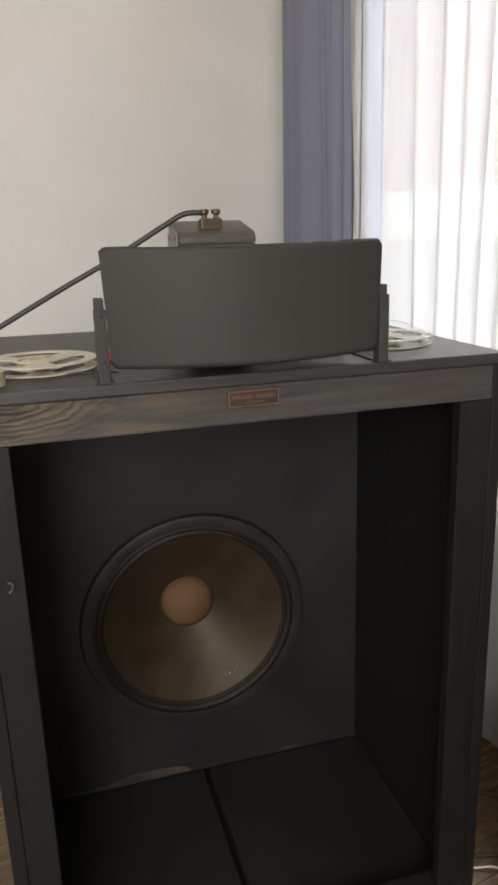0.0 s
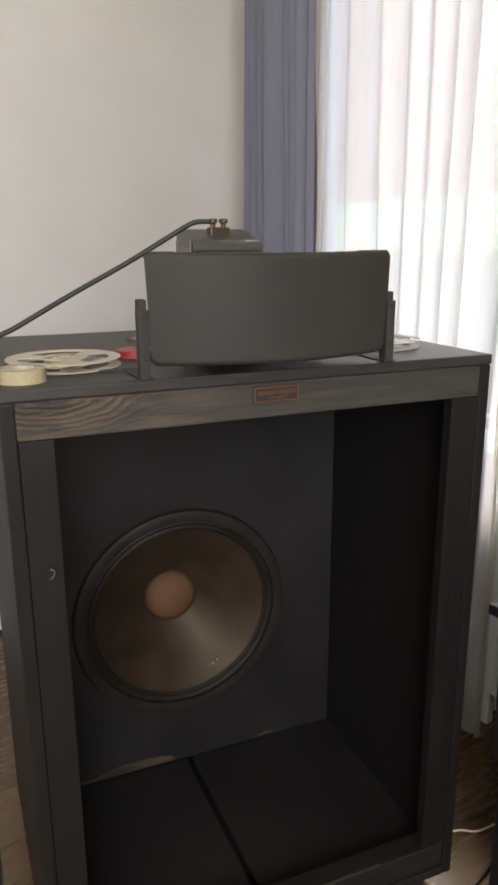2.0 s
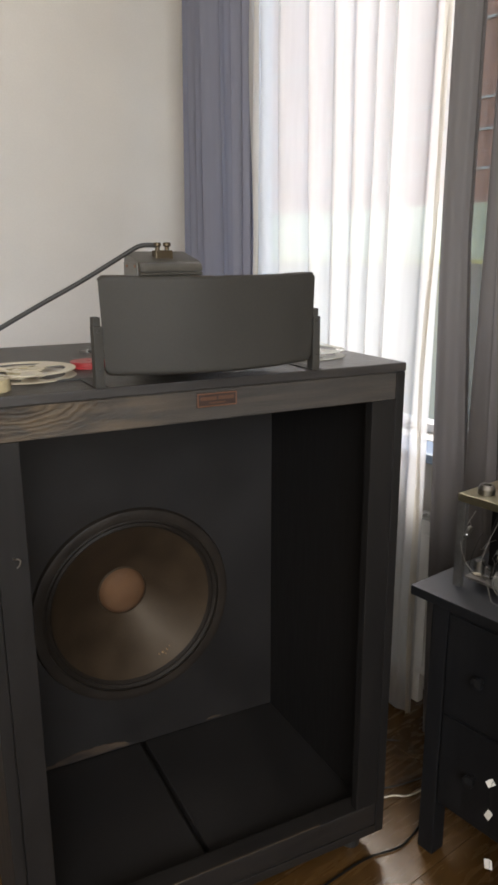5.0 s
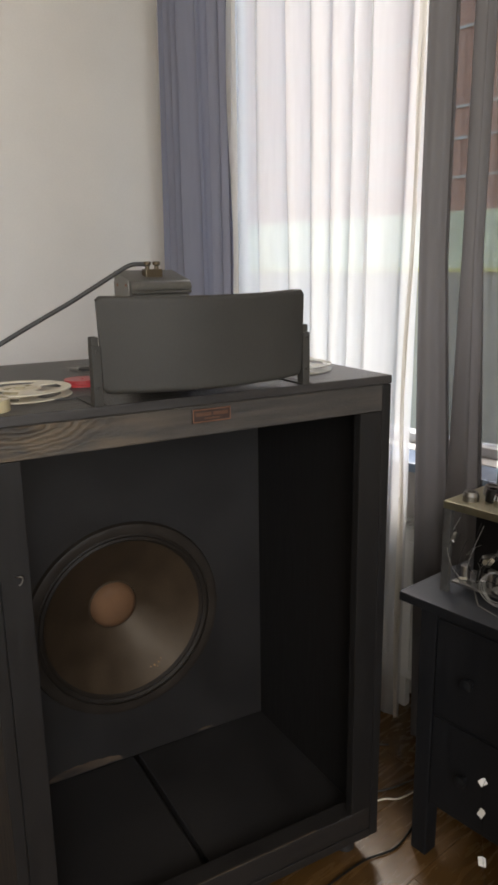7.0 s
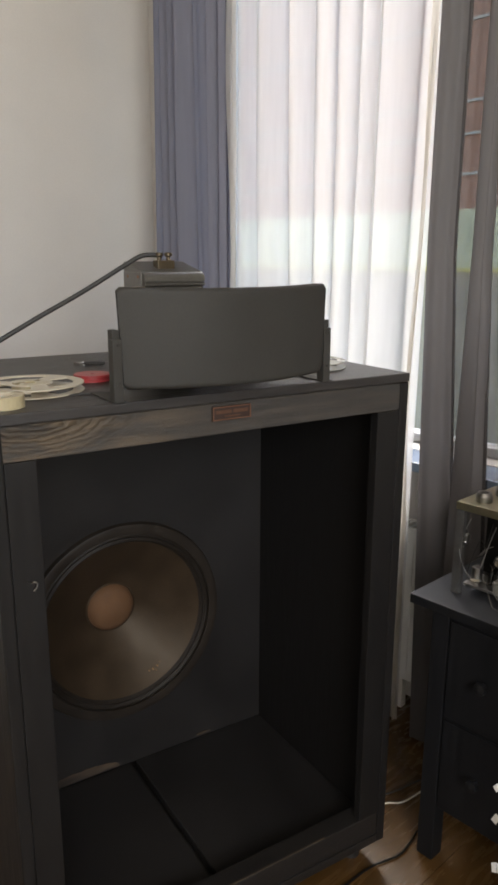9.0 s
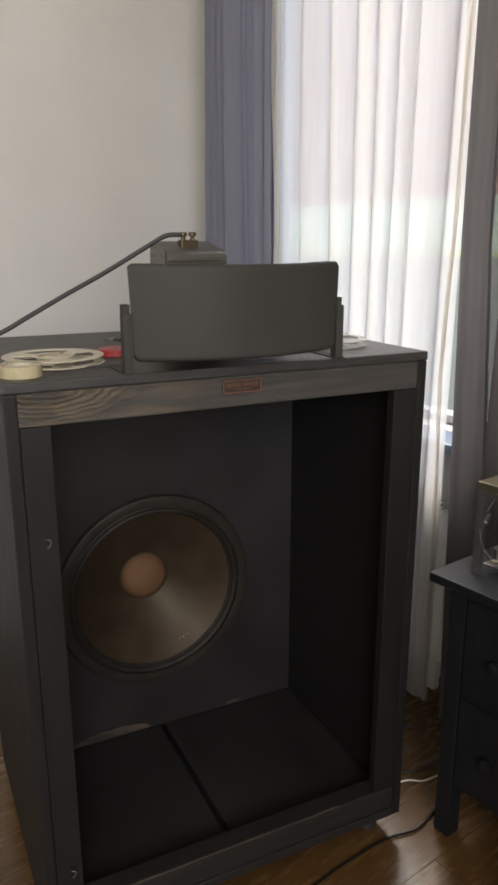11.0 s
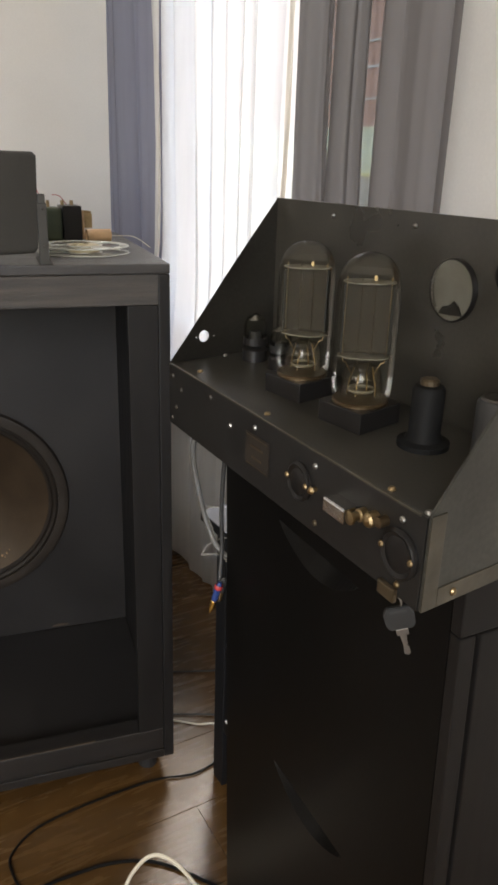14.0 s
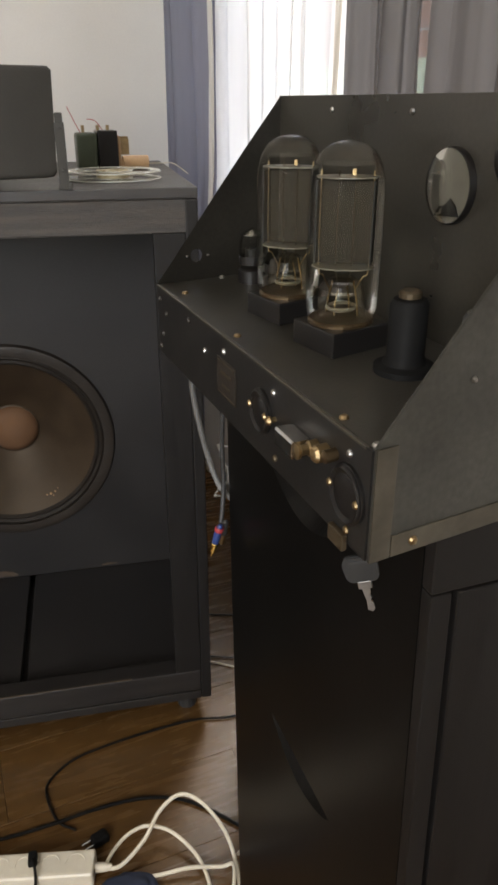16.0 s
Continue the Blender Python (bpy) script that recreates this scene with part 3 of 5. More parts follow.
for z in (6.20, 6.95, 7.55, 9.0, 11.2, 13.4):
    part("band", box(-0.06, 0, z, 0, 38, z + 0.05), STONE, house, "pale stone band")
part("ground_storey", box(-0.1, 0, 0, 0, 38, 4.32), DULLBROWN, house, "dull brown rendered ground storey")
part("fascia", box(-0.12, 0, 4.40, 0, 38, 5.55), PALEGREEN, house, "mottled pale green fascia")
part("string_course", box(-0.16, 0, 4.3205, 0, 38, 4.3995), YELLOW, house, "yellow-painted string course")

# ---- the bass cabinet ----
X0, X1, Z0, Z1, DEEP = -0.385, 0.4305, 0.03, 1.125, 0.62   # outer box
IX0, IX1 = -0.315, 0.354                                  # opening between the stiles
CX, BAF = 0.02, 0.505                                     # middle, and the baffle's depth
cab = thing("bass_cabinet", pose(0, 0, 0), "large worn black wooden bass loudspeaker cabinet with an open front", "loudspeaker cabinet")
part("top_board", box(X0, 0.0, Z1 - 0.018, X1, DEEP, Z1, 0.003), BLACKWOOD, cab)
part("header_board", box(X0 + 0.002, 0.004, 1.052, X1 - 0.002, 0.024, Z1 - 0.0185, 0.003), HEADER, cab, "grainy black board, rubbed along its lower edge")
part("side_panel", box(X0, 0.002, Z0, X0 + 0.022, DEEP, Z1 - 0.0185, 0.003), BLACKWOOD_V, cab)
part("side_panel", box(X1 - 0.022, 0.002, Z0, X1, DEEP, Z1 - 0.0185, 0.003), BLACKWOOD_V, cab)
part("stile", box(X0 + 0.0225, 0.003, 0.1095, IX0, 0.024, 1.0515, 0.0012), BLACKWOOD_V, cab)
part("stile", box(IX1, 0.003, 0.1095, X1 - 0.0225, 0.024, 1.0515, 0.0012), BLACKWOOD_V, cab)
part("lip_board", box(X0 + 0.0225, 0.004, Z0 + 0.022, X1 - 0.0225, 0.050, 0.109, 0.003), LIPWOOD, cab, "low black front board with a rubbed top edge")
part("bottom_board", box(X0 + 0.0225, 0.002, Z0, X1 - 0.0225, DEEP, Z0 + 0.0215, 0.002), LIPWOOD, cab)
part("back_panel", box(X0 + 0.0225, DEEP + 0.11, Z0, X1 - 0.0225, DEEP + 0.125, Z1 - 0.02, 0.002), BLACKWOOD, cab)
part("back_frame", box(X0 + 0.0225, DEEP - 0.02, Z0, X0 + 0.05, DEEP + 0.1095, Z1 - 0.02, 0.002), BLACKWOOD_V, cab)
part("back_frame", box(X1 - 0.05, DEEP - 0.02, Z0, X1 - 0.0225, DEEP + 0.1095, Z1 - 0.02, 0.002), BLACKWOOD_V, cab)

# baffle with its round cut-out
WR, WZ = 0.242, 0.4735
b = bmesh.new()
N = 64
outer, inner, outer_b, inner_b = [], [], [], []
for i in range(N):
    a = 2 * math.pi * (i + 0.5) / N
    c, s = math.cos(a), math.sin(a)
    hx = (X1 - 0.023 - CX) if c > 0 else (CX - X0 - 0.023)
    hz = (1.10 - WZ) if s > 0 else (WZ - 0.075)
    k = min(hx / abs(c), hz / abs(s))
    for lst, rr, y in ((outer, k, BAF), (inner, WR - 0.006, BAF), (outer_b, k, BAF + 0.019), (inner_b, WR - 0.006, BAF + 0.019)):
        lst.append(b.verts.new((CX + rr * c, y, WZ + rr * s)))
for sx, sz in ((X1 - 0.023, 1.10), (X0 + 0.023, 1.10), (X0 + 0.023, 0.075), (X1 - 0.023, 0.075)):
    near = min(range(N), key=lambda q: (outer[q].co.x - sx) ** 2 + (outer[q].co.z - sz) ** 2)
    for lst in (outer, outer_b):
        lst[near].co.x, lst[near].co.z = sx, sz
for i in range(N):
    j = (i + 1) % N
    b.faces.new((outer[i], outer[j], inner[j], inner[i]))
    b.faces.new((inner[i], inner[j], inner_b[j], inner_b[i]))
    b.faces.new((outer_b[i], inner_b[i], inner_b[j], outer_b[j]))
part("baffle", b, BAFFLE, cab)
part("floor_board", box(X0 + 0.023, 0.0505, Z0 + 0.022, CX - 0.007, BAF - 0.001, 0.075, 0.003), BAFFLE, cab)
part("floor_board", box(CX + 0.007, 0.0505, Z0 + 0.022, X1 - 0.023, BAF - 0.001, 0.075, 0.003), BAFFLE, cab)


def smear(x0, x1, z, h, seed):
    """An irregular patch on the baffle's foot where the paint is rubbed through."""
    rnd = random.Random(seed)
    n = 18
    top = [(x0 + (x1 - x0) * i / n, z + h * (0.12 + 0.88 * math.sin(math.pi * i / n) ** 0.45) * rnd.uniform(0.86, 1.04)) for i in range(n + 1)]
    low = [(x0 + (x1 - x0) * i / n, z + h * rnd.uniform(-0.10, 0.05)) for i in range(n, -1, -1)]
    return part("worn_patch", prism(top + low, "y", BAF - 0.0016, BAF - 0.0006), PATCH, cab, "patch of bare wood rubbed through the paint")


smear(-0.215, -0.018, 0.081, 0.023, 1)
smear(-0.335, -0.205, 0.080, 0.009, 2)
smear(0.205, 0.250, 0.082, 0.007, 4)
part("rubbed_edge", box(X0 + 0.03, 0.0045, 0.1085, 0.258, 0.0085, 0.1100, 0.0004), RUBBED, cab, "bare rubbed edge on top of the front board")
for x in (X0 + 0.06, X1 - 0.05):
    for y in (0.06, DEEP - 0.06):
        foot = part("foot", cyl(0.022, FZ, Z0, 16, m=pose(x, y, 0)), RUBBER, cab)
for z, x in ((0.86, X0 + 0.05), (0.20, X0 + 0.05)):
    part("hook", tube([(x - 0.004, 0.004, z + 0.002), (x - 0.003, -0.006, z + 0.004), (x + 0.001, -0.010, z + 0.006), (x + 0.005, -0.010, z + 0.002), (x + 0.003, -0.010, z - 0.005), (x - 0.001, -0.009, z - 0.009)], 0.0013, 8), STEEL, cab, "small curled steel hook")
plate = part("name_plate", box(-0.0175, -0.0005, 1.0765, 0.0585, 0.0035, 1.1015, 0.001), PLATE, cab, "small dark plate with a copper border and lettering")
b = box(-0.0165, -0.0015, 1.099, 0.0575, -0.0005, 1.1005)
box(-0.0165, -0.0015, 1.0775, 0.0575, -0.0005, 1.079, bm=b)
box(-0.0165, -0.0015, 1.079, -0.015, -0.0005, 1.099, bm=b)
box(0.056, -0.0015, 1.079, 0.0575, -0.0005, 1.099, bm=b)
part("border", b, COPPERY, plate)
for x0, x1, z0, z1 in ((-0.011, 0.019, 1.0885, 1.0945), (0.023, 0.052, 1.0885, 1.0945), (0.006, 0.036, 1.0825, 1.085)):
    part("bar", box(x0, -0.0012, z0, x1, -0.0005, z1), INK, plate)

# ---- woofer ----
wf = thing("woofer", pose(CX - 0.0065, BAF, WZ, 90), "large round paper-cone woofer with a tan felt dust cap", "woofer")
part("frame_ring", lathe([(WR - 0.012, 0.0), (WR - 0.012, 0.010), (WR + 0.004, 0.012), (WR + 0.012, 0.010), (WR + 0.016, 0.0)], 72), RING, wf, smooth=True)
part("surround", lathe([(WR - 0.012, 0.004), (WR - 0.018, 0.008), (WR - 0.024, 0.002), (WR - 0.030, 0.006), (WR - 0.036, -0.002)], 72), SURROUND, wf, smooth=True)
part("cone", lathe([(WR - 0.036, -0.002), (WR - 0.10, -0.047), (0.085, -0.088), (0.061, -0.100)], 72), CONE, wf, smooth=True)
part("dust_cap", lathe([(0.0625, -0.101), (0.0605, -0.091), (0.049, -0.080), (0.031, -0.072), (0.014, -0.0685), (0, -0.068)], 40), CAP, wf, smooth=True)
part("cap_rim", lathe([(0.0665, -0.0985), (0.0655, -0.0945), (0.0625, -0.0935)], 40), CONE, wf, smooth=True)
for fx, fy, fr in ((0.079, -0.163, 0.0035), (0.091, -0.157, 0.0028), (0.069, -0.166, 0.0022), (0.086, -0.166, 0.0018), (0.098, -0.149, 0.0016)):
    fz = -0.002 - 0.045 * (WR - 0.036 - math.hypot(fx, fy)) / 0.064
    part("fleck", lathe([(0, 0.0022), (fr * 0.7, 0.002), (fr, -0.001)], 7, m=pose(fx, fy, fz)), CARD, wf, "small pale fleck of paint on the cone")
part("rear_chassis", lathe([(WR - 0.006, -0.0005), (WR - 0.02, -0.03), (0.10, -0.12), (0.075, -0.16), (0, -0.16)], 40), RING, wf)

# ---- horn on the cabinet ----
horn = thing("horn", pose(CX - 0.002, 0, Z1), "black enamelled loudspeaker horn with a bowed front on two brackets", "horn")
HW, HT, HB = 0.194, 0.173, 0.019


def bow(u):
    """Depth of the bowed front at u from -1 to 1."""
    return -0.052 + 0.052 * u * u


b = bmesh.new()
n = 72
fr, ba = [], []
for i in range(n + 1):
    u = -1 + 2 * i / n
    e = 0.008 * (1 - math.sqrt(1 - min(1.0, max(0.0, (abs(u) - 0.955) / 0.045)) ** 2)) * (1 if abs(u) < 0.999 else 0.9)
    lo, hi = HB + e, HT - 0.8 * e + 0.003 * u * u
    fr.append([b.verts.new((HW * u * (0.985 + 0.03 * k), bow(u) + dy, lo + (hi - lo) * k)) for k, dy in ((0, 0.006), (0.012, 0.0018), (0.035, 0), (0.06, 0), (0.5, -0.001), (0.94, 0), (0.965, 0), (0.988, 0.0018), (1, 0.006))])
    ba.append([b.verts.new((HW * u * 0.97 * (0.985 + 0.03 * k), bow(u) + 0.022, lo + (hi - lo) * k)) for k in (0, 0.012, 0.035, 0.06, 0.5, 0.94, 0.965, 0.988, 1)])
for i in range(n):
    for k in range(8):
        b.faces.new((fr[i][k], fr[i + 1][k], fr[i + 1][k + 1], fr[i][k + 1]))
        b.faces.new((ba[i][k], ba[i][k + 1], ba[i + 1][k + 1], ba[i + 1][k]))
    b.faces.new((fr[i][0], ba[i][0], ba[i + 1][0], fr[i + 1][0]))
    b.faces.new((fr[i][8], fr[i + 1][8], ba[i + 1][8], ba[i][8]))
for i in (0, n):
    for k in range(8):
        b.faces.new((fr[i][k], fr[i][k + 1], ba[i][k + 1], ba[i][k]))
part("front_shell", b, HORN, horn, smooth=True)
for u0, u1, wide in ((-0.30, -0.12, 0.0011), (-0.02, 0.34, 0.0018), (0.40, 0.47, 0.0010), (0.62, 0.93, 0.0014), (-0.96, -0.80, 0.0012)):
    us = [u0 + (u1 - u0) * i / 8 for i in range(9)]
    edge = [(HW * 1.014 * u, bow(u) + 0.0062 + (0.0 if i in (0, 8) else wide)) for i, u in enumerate(us)]
    edge += [(HW * 1.014 * u, bow(u) + 0.0058) for u in reversed(us)]
    lift = HT + 0.003 * ((u0 + u1) / 2) ** 2
    part("worn_edge", prism(edge, "z", lift - 0.0006, lift + 0.0008), RUBBED, horn, "bare metal where the enamel is worn off the rim")
# flare that narrows to the driver
b = bmesh.new()
rings = []
for t in (0, 0.25, 0.5, 0.75, 1.0):
    w, h0, h1, y = 0.140 * (1 - t) ** 1.4 + 0.03, HB + 0.01 + 0.035 * t, HT - 0.012 - 0.04 * t, 0.024 + 0.20 * t
    rings.append([b.verts.new((sx * w, y, z)) for sx, z in ((-1, h0), (1, h0), (1, h1), (-1, h1))])
for p, q in zip(rings, rings[1:]):
    for k in range(4):
        b.faces.new((p[k], p[(k + 1) % 4], q[(k + 1) % 4], q[k]))
b.faces.new(rings[0])
b.faces.new(rings[-1])
part("flare", b, HORN, horn)
for s in (-1, 1):
    x = s * 0.201
    br = part("bracket", box(x - 0.008, -0.004, 0.0, x + 0.007, 0.016, 0.098, 0.0015), HORN, horn, "black upright bracket")
    part("foot_plate", box(x - 0.010, -0.004, 0.0005, x + 0.012, 0.10, 0.003, 0.001), HORN, br, "thin black foot plate")
    part("cheek", box(x - 0.0065, 0.001, 0.08, x + 0.0055, 0.02, 0.112, 0.002), HORN, br)
    for z in (0.030, 0.090):
        part("bolt", lathe([(0.003, 0), (0.003, 0.002), (0, 0.003)], 8, m=pose(x, -0.004, z, 90)), HORN, br)

drv = thing("horn_driver", pose(0.033, 0.235, Z1), "grey enamelled compression driver with terminals on its top", "loudspeaker driver")
part("case", box(-0.059, 0.004, 0.055, 0.064, 0.096, 0.1658, 0.003, seg=3), DRIVER, drv, smooth=True)
part("lid", prism([(0.0, 0.1735), (-0.001, 0.180), (0.0015, 0.186), (0.007, 0.1905), (0.014, 0.193), (0.096, 0.212), (0.099, 0.210), (0.0995, 0.1735)], "x", -0.061, 0.067, 0.0012), DRIVER, drv, "sloping lid with a rolled front edge", True)
part("rolled_edge", prism([(0.001, 0.166), (-0.002, 0.1685), (-0.002, 0.171), (0.001, 0.1732), (0.098, 0.1732), (0.098, 0.166)], "x", -0.0605, 0.066, 0.0006), DRIVER, drv, smooth=True)
part("stand", box(-0.05, 0.01, 0.0, 0.05, 0.09, 0.056, 0.003), DRIVER, drv)
part("end_cap", box(-0.0645, 0.010, 0.160, -0.0612, 0.092, 0.192, 0.0012), DRIVER, drv, "end plate with two screws")
part("rear_plate", box(-0.05, 0.0965, 0.08, 0.05, 0.102, 0.18, 0.002), STEEL, drv)
term = part("terminal_block", box(-0.016, 0.036, 0.194, 0.020, 0.060, 0.214, 0.002), BRONZE_DARK, drv, "dark terminal block")
for x in (-0.008, 0.012):
    part("terminal_nut", lathe([(0.005, 0.214), (0.004, 0.220), (0.008, 0.2225), (0.008, 0.2275), (0.006, 0.229), (0, 0.229)], 14, m=pose(x, 0.048, 0)), BRONZE_DARK, term, smooth=True)
for y in (0.022, 0.07):
    part("screw", lathe([(0.003, 0), (0.0025, 0.0015), (0, 0.002)], 8, m=pose(-0.0645, y, 0.184, 0, -90)), COPPERY, drv)
cable = thing("speaker_cable", pose(0, 0, 0), "thick black cable slung down from the horn driver", "cable")
part("sheath", tube([(0.030, 0.284, 1.347), (0.010, 0.285, 1.349), (-0.012, 0.288, 1.346), (-0.045, 0.292, 1.328), (-0.13, 0.30, 1.279), (-0.22, 0.305, 1.232), (-0.32, 0.305, 1.178), (-0.40, 0.30, 1.133), (-0.44, 0.27, 1.03), (-0.45, 0.25, 0.6), (-0.47, 0.25, FZ + 0.006), (-0.7, 0.3, FZ + 0.006)], 0.0045, 10), RUBBER, cable, smooth=True)

# ---- small things on the cabinet ----


def reel(x, y, r, mat, hubmat, label, tilt=0.0, upper=True):
    o = thing("tape_reel", pose(x, y, Z1, 0, 0, tilt), label, "tape reel", "tape reels")

    def flange(z):
        b = bmesh.new()
        seg = 60
        for i in range(seg):
            a0, a1 = 2 * math.pi * i / seg, 2 * math.pi * (i + 1) / seg
            spoke = (i % 20) < 6
            for r0, r1 in (((0.028, r),) if spoke else ((0.028, r * 0.42), (r * 0.80, r))):
                pts = [(r0, a0), (r1, a0), (r1, a1), (r0, a1)]
                lo = [b.verts.new((p * math.cos(q), p * math.sin(q), z)) for p, q in pts]
                hi = [b.verts.new((p * math.cos(q), p * math.sin(q), z + 0.0016)) for p, q in pts]
                b.faces.new(lo)
                b.faces.new(hi[::-1])
                for k in range(4):
                    b.faces.new((lo[k], lo[(k + 1) % 4], hi[(k + 1) % 4], hi[k]))
        bmesh.ops.remove_doubles(b, verts=b.verts, dist=1e-5)
        return b
    part("flange", flange(0.0005), mat, o)
    if upper:
        part("flange", flange(0.0125), mat, o)
    part("rim", lathe([(r, 0.0003), (r + 0.0012, 0.001), (r, 0.0022)], 60), mat, o)
    part("hub", lathe([(0.006, 0.0), (0.03, 0.0), (0.03, 0.0145), (0.010, 0.0145), (0.010, 0.004), (0.006, 0.004)], 32), hubmat, o)
    return o


reel(-0.268, 0.18, 0.089, IVORY, AMBER, "ivory plastic tape reel with cut-out flanges lying on the cabinet", 15)
reel(0.302, 0.18, 0.086, CLEARISH, AMBER, "clear plastic tape reel lying flat on the cabinet", 40)
sp = thing("tape_roll", pose(-0.345, 0.062, Z1), "small amber roll of clear tape on the cabinet edge", "tape roll")
part("tape", lathe([(0.018, 0), (0.034, 0), (0.034, 0.019), (0.018, 0.019), (0.018, 0)], 32), AMBER, sp)
part("core", lathe([(0.0165, 0.0), (0.0178, 0.0), (0.0178, 0.0195), (0.0165, 0.0195), (0.0165, 0)], 32), IVORY, sp)
rd = thing("red_spool", pose(-0.138, 0.235, Z1), "small flat red plastic spool", "spool")
part("disc", lathe([(0.004, 0), (0.034, 0), (0.034, 0.003), (0.031, 0.004), (0.031, 0.008), (0.034, 0.009), (0.034, 0.012), (0.004, 0.012), (0.004, 0)], 36), RED, rd)
sheet = thing("paper_slip", pose(-0.09, 0.14, Z1, 0, 0, 25), "small white slip of paper on the cabinet", "paper")
part("sheet", box(-0.03, -0.02, 0.0005, 0.03, 0.02, 0.0015), PAPER, sheet)
pl = thing("pliers", pose(-0.085, 0.43, Z1, 0, 0, 60) @ Matrix.Scale(0.62, 4), "small steel pliers lying on the cabinet", "pliers")
for k in (-1, 1):
    part("jaw", prism([(k * 0.0005, 0.004), (k * 0.008, 0.002), (k * 0.0075, 0.012), (k * 0.003, 0.034), (k * 0.0005, 0.034)], "z", 0.002, 0.010, 0.0008), STEEL, pl)
    part("handle", tube([(-k * 0.002, 0.006, 0.006), (k * 0.004, -0.006, 0.006), (k * 0.012, -0.018, 0.006), (k * 0.017, -0.042, 0.006), (k * 0.013, -0.070, 0.006)], 0.0042, 8), RUBBER, pl, "black sleeved handle")
part("rivet", cyl(0.0045, 0.0, 0.0125, 14, m=pose(0, 0.002, 0)), CHROME, pl)
ru = thing("steel_rule", pose(-0.205, 0.10, Z1, 0, 0, -12), "short dark steel strip lying beside the reel", "ruler")
part("strip", box(-0.05, -0.006, 0.0005, 0.05, 0.006, 0.002, 0.0004), RUBBER, ru)

tr = thing("transformer", pose(0.285, 0.40, Z1, 0, 0, 6), "small green and black transformer with loose red wires", "transformer")
part("core", box(-0.004, -0.03, 0.0, 0.036, 0.03, 0.074, 0.002), BAKELITE, tr, "laminated dark core")
part("coil", box(-0.046, -0.026, 0.002, -0.0045, 0.026, 0.070, 0.006), GREEN, tr, "green wrapped coil")
part("end_bell", box(0.0365, -0.020, 0.004, 0.043, 0.020, 0.064, 0.002), CARD, tr)
for k in range(6):
    part("terminal_tag", box(0.0435, -0.018 + 0.0065 * k, 0.028, 0.060, -0.0165 + 0.0065 * k, 0.058 + 0.004 * (k % 2), 0.0003), BRASS, tr)
for i, x in enumerate((-0.03, 0.0, 0.02)):
    part("lug", box(x - 0.003, -0.01, 0.070 + 0.004 * (i > 0), x + 0.003, 0.0, 0.084, 0.0006), BRASS, tr)
part("wire", tube([(-0.035, -0.005, 0.07), (-0.045, -0.008, 0.09), (-0.058, -0.012, 0.118)], 0.0009, 6), RED, tr, "thin red wire")
part("wire", tube([(0.01, 0, 0.075), (-0.004, -0.004, 0.092), (-0.02, -0.006, 0.095)], 0.0009, 6), RED, tr, "thin red wire")
ct = thing("cardboard_tube", pose(0.357, 0.375, Z1 + 0.0135, 0, 90, 8), "short tan cardboard tube lying on its side", "tube")
part("tube", lathe([(0.010, -0.026), (0.0135, -0.026), (0.0135, 0.026), (0.010, 0.026), (0.010, -0.026)], 24), CARD, ct, smooth=True)
ww = thing("loose_wire", pose(0, 0, 0), "thin loose wire curling off the cabinet", "wire")
part("strand", tube([(0.385, 0.50, Z1 + 0.002), (0.41, 0.45, Z1 + 0.006), (0.435, 0.38, Z1 + 0.010), (0.455, 0.30, Z1 - 0.004)], 0.0010, 6), IVORY, ww)

# ---- chest of drawers by the window ----
ch = thing("chest_of_drawers", ROOM @ pose(0.50, -0.085, 0), "black-stained wooden chest of drawers with an overhanging top", "chest of drawers")
CL, CW, CH = 0.50, 0.36, 0.655
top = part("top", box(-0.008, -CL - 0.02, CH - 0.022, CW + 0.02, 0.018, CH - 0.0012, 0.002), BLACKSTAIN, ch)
# thin lighter layer stands in for window light on the black top
part("top_face", box(-0.0074, -CL - 0.0194, CH - 0.0012, CW + 0.0194, 0.0174, CH, 0.0004), CHESTTOP, top, "polished top face, coloured paler for the window's sheen")
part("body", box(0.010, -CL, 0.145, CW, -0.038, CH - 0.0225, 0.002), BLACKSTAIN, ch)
for x in (0.004, CW - 0.04):
    for y in (-CL, -0.076):
        part("leg", box(x, y, 0.0, x + 0.042, y + 0.042, CH - 0.023, 0.003), BLACKSTAIN, ch)
for z0, z1 in ((0.16, 0.38), (0.39, 0.62)):
    d = part("drawer_front", box(0.003, -CL + 0.045, z0, 0.0095, -0.080, z1, 0.002), BLACKSTAIN, ch)
    for y in (-CL * 0.34, -CL * 0.72):
        part("knob", lathe([(0.006, 0), (0.006, 0.010), (0.014, 0.016), (0.013, 0.024), (0, 0.027)], 16, m=pose(0.003, y, (z0 + z1) / 2, 0, -90)), BLACKSTAIN, d)

# ---- bare chassis on the chest ----
bc = thing("amplifier_chassis", ROOM @ pose(0.562, -0.125, CH), "open gilt metal amplifier chassis standing on posts with bare wiring", "amplifier")
part("top_plate", box(0, -0.265, 0.205, 0.16, 0.0, 0.213, 0.001), CHASSIS, bc)
part("flange", box(-0.002, -0.265, 0.196, 0.0, 0.0, 0.213, 0.0005), CHASSIS, bc)
part("base_plate", box(0.015, -0.2465, 0.020, 0.145, -0.0195, 0.026, 0.001), STEEL, bc)
part("back_board", box(0.10, -0.2465, 0.0265, 0.106, -0.0195, 0.2045, 0.001), BAKELITE, bc)
for x in (0.008, 0.152):
    for y in (-0.257, -0.008):
        part("post", box(x - 0.006, y - 0.0095, 0.0, x + 0.006, y + 0.0095, 0.2045, 0.001), GREYMETAL, bc)
rnd = random.Random(4)
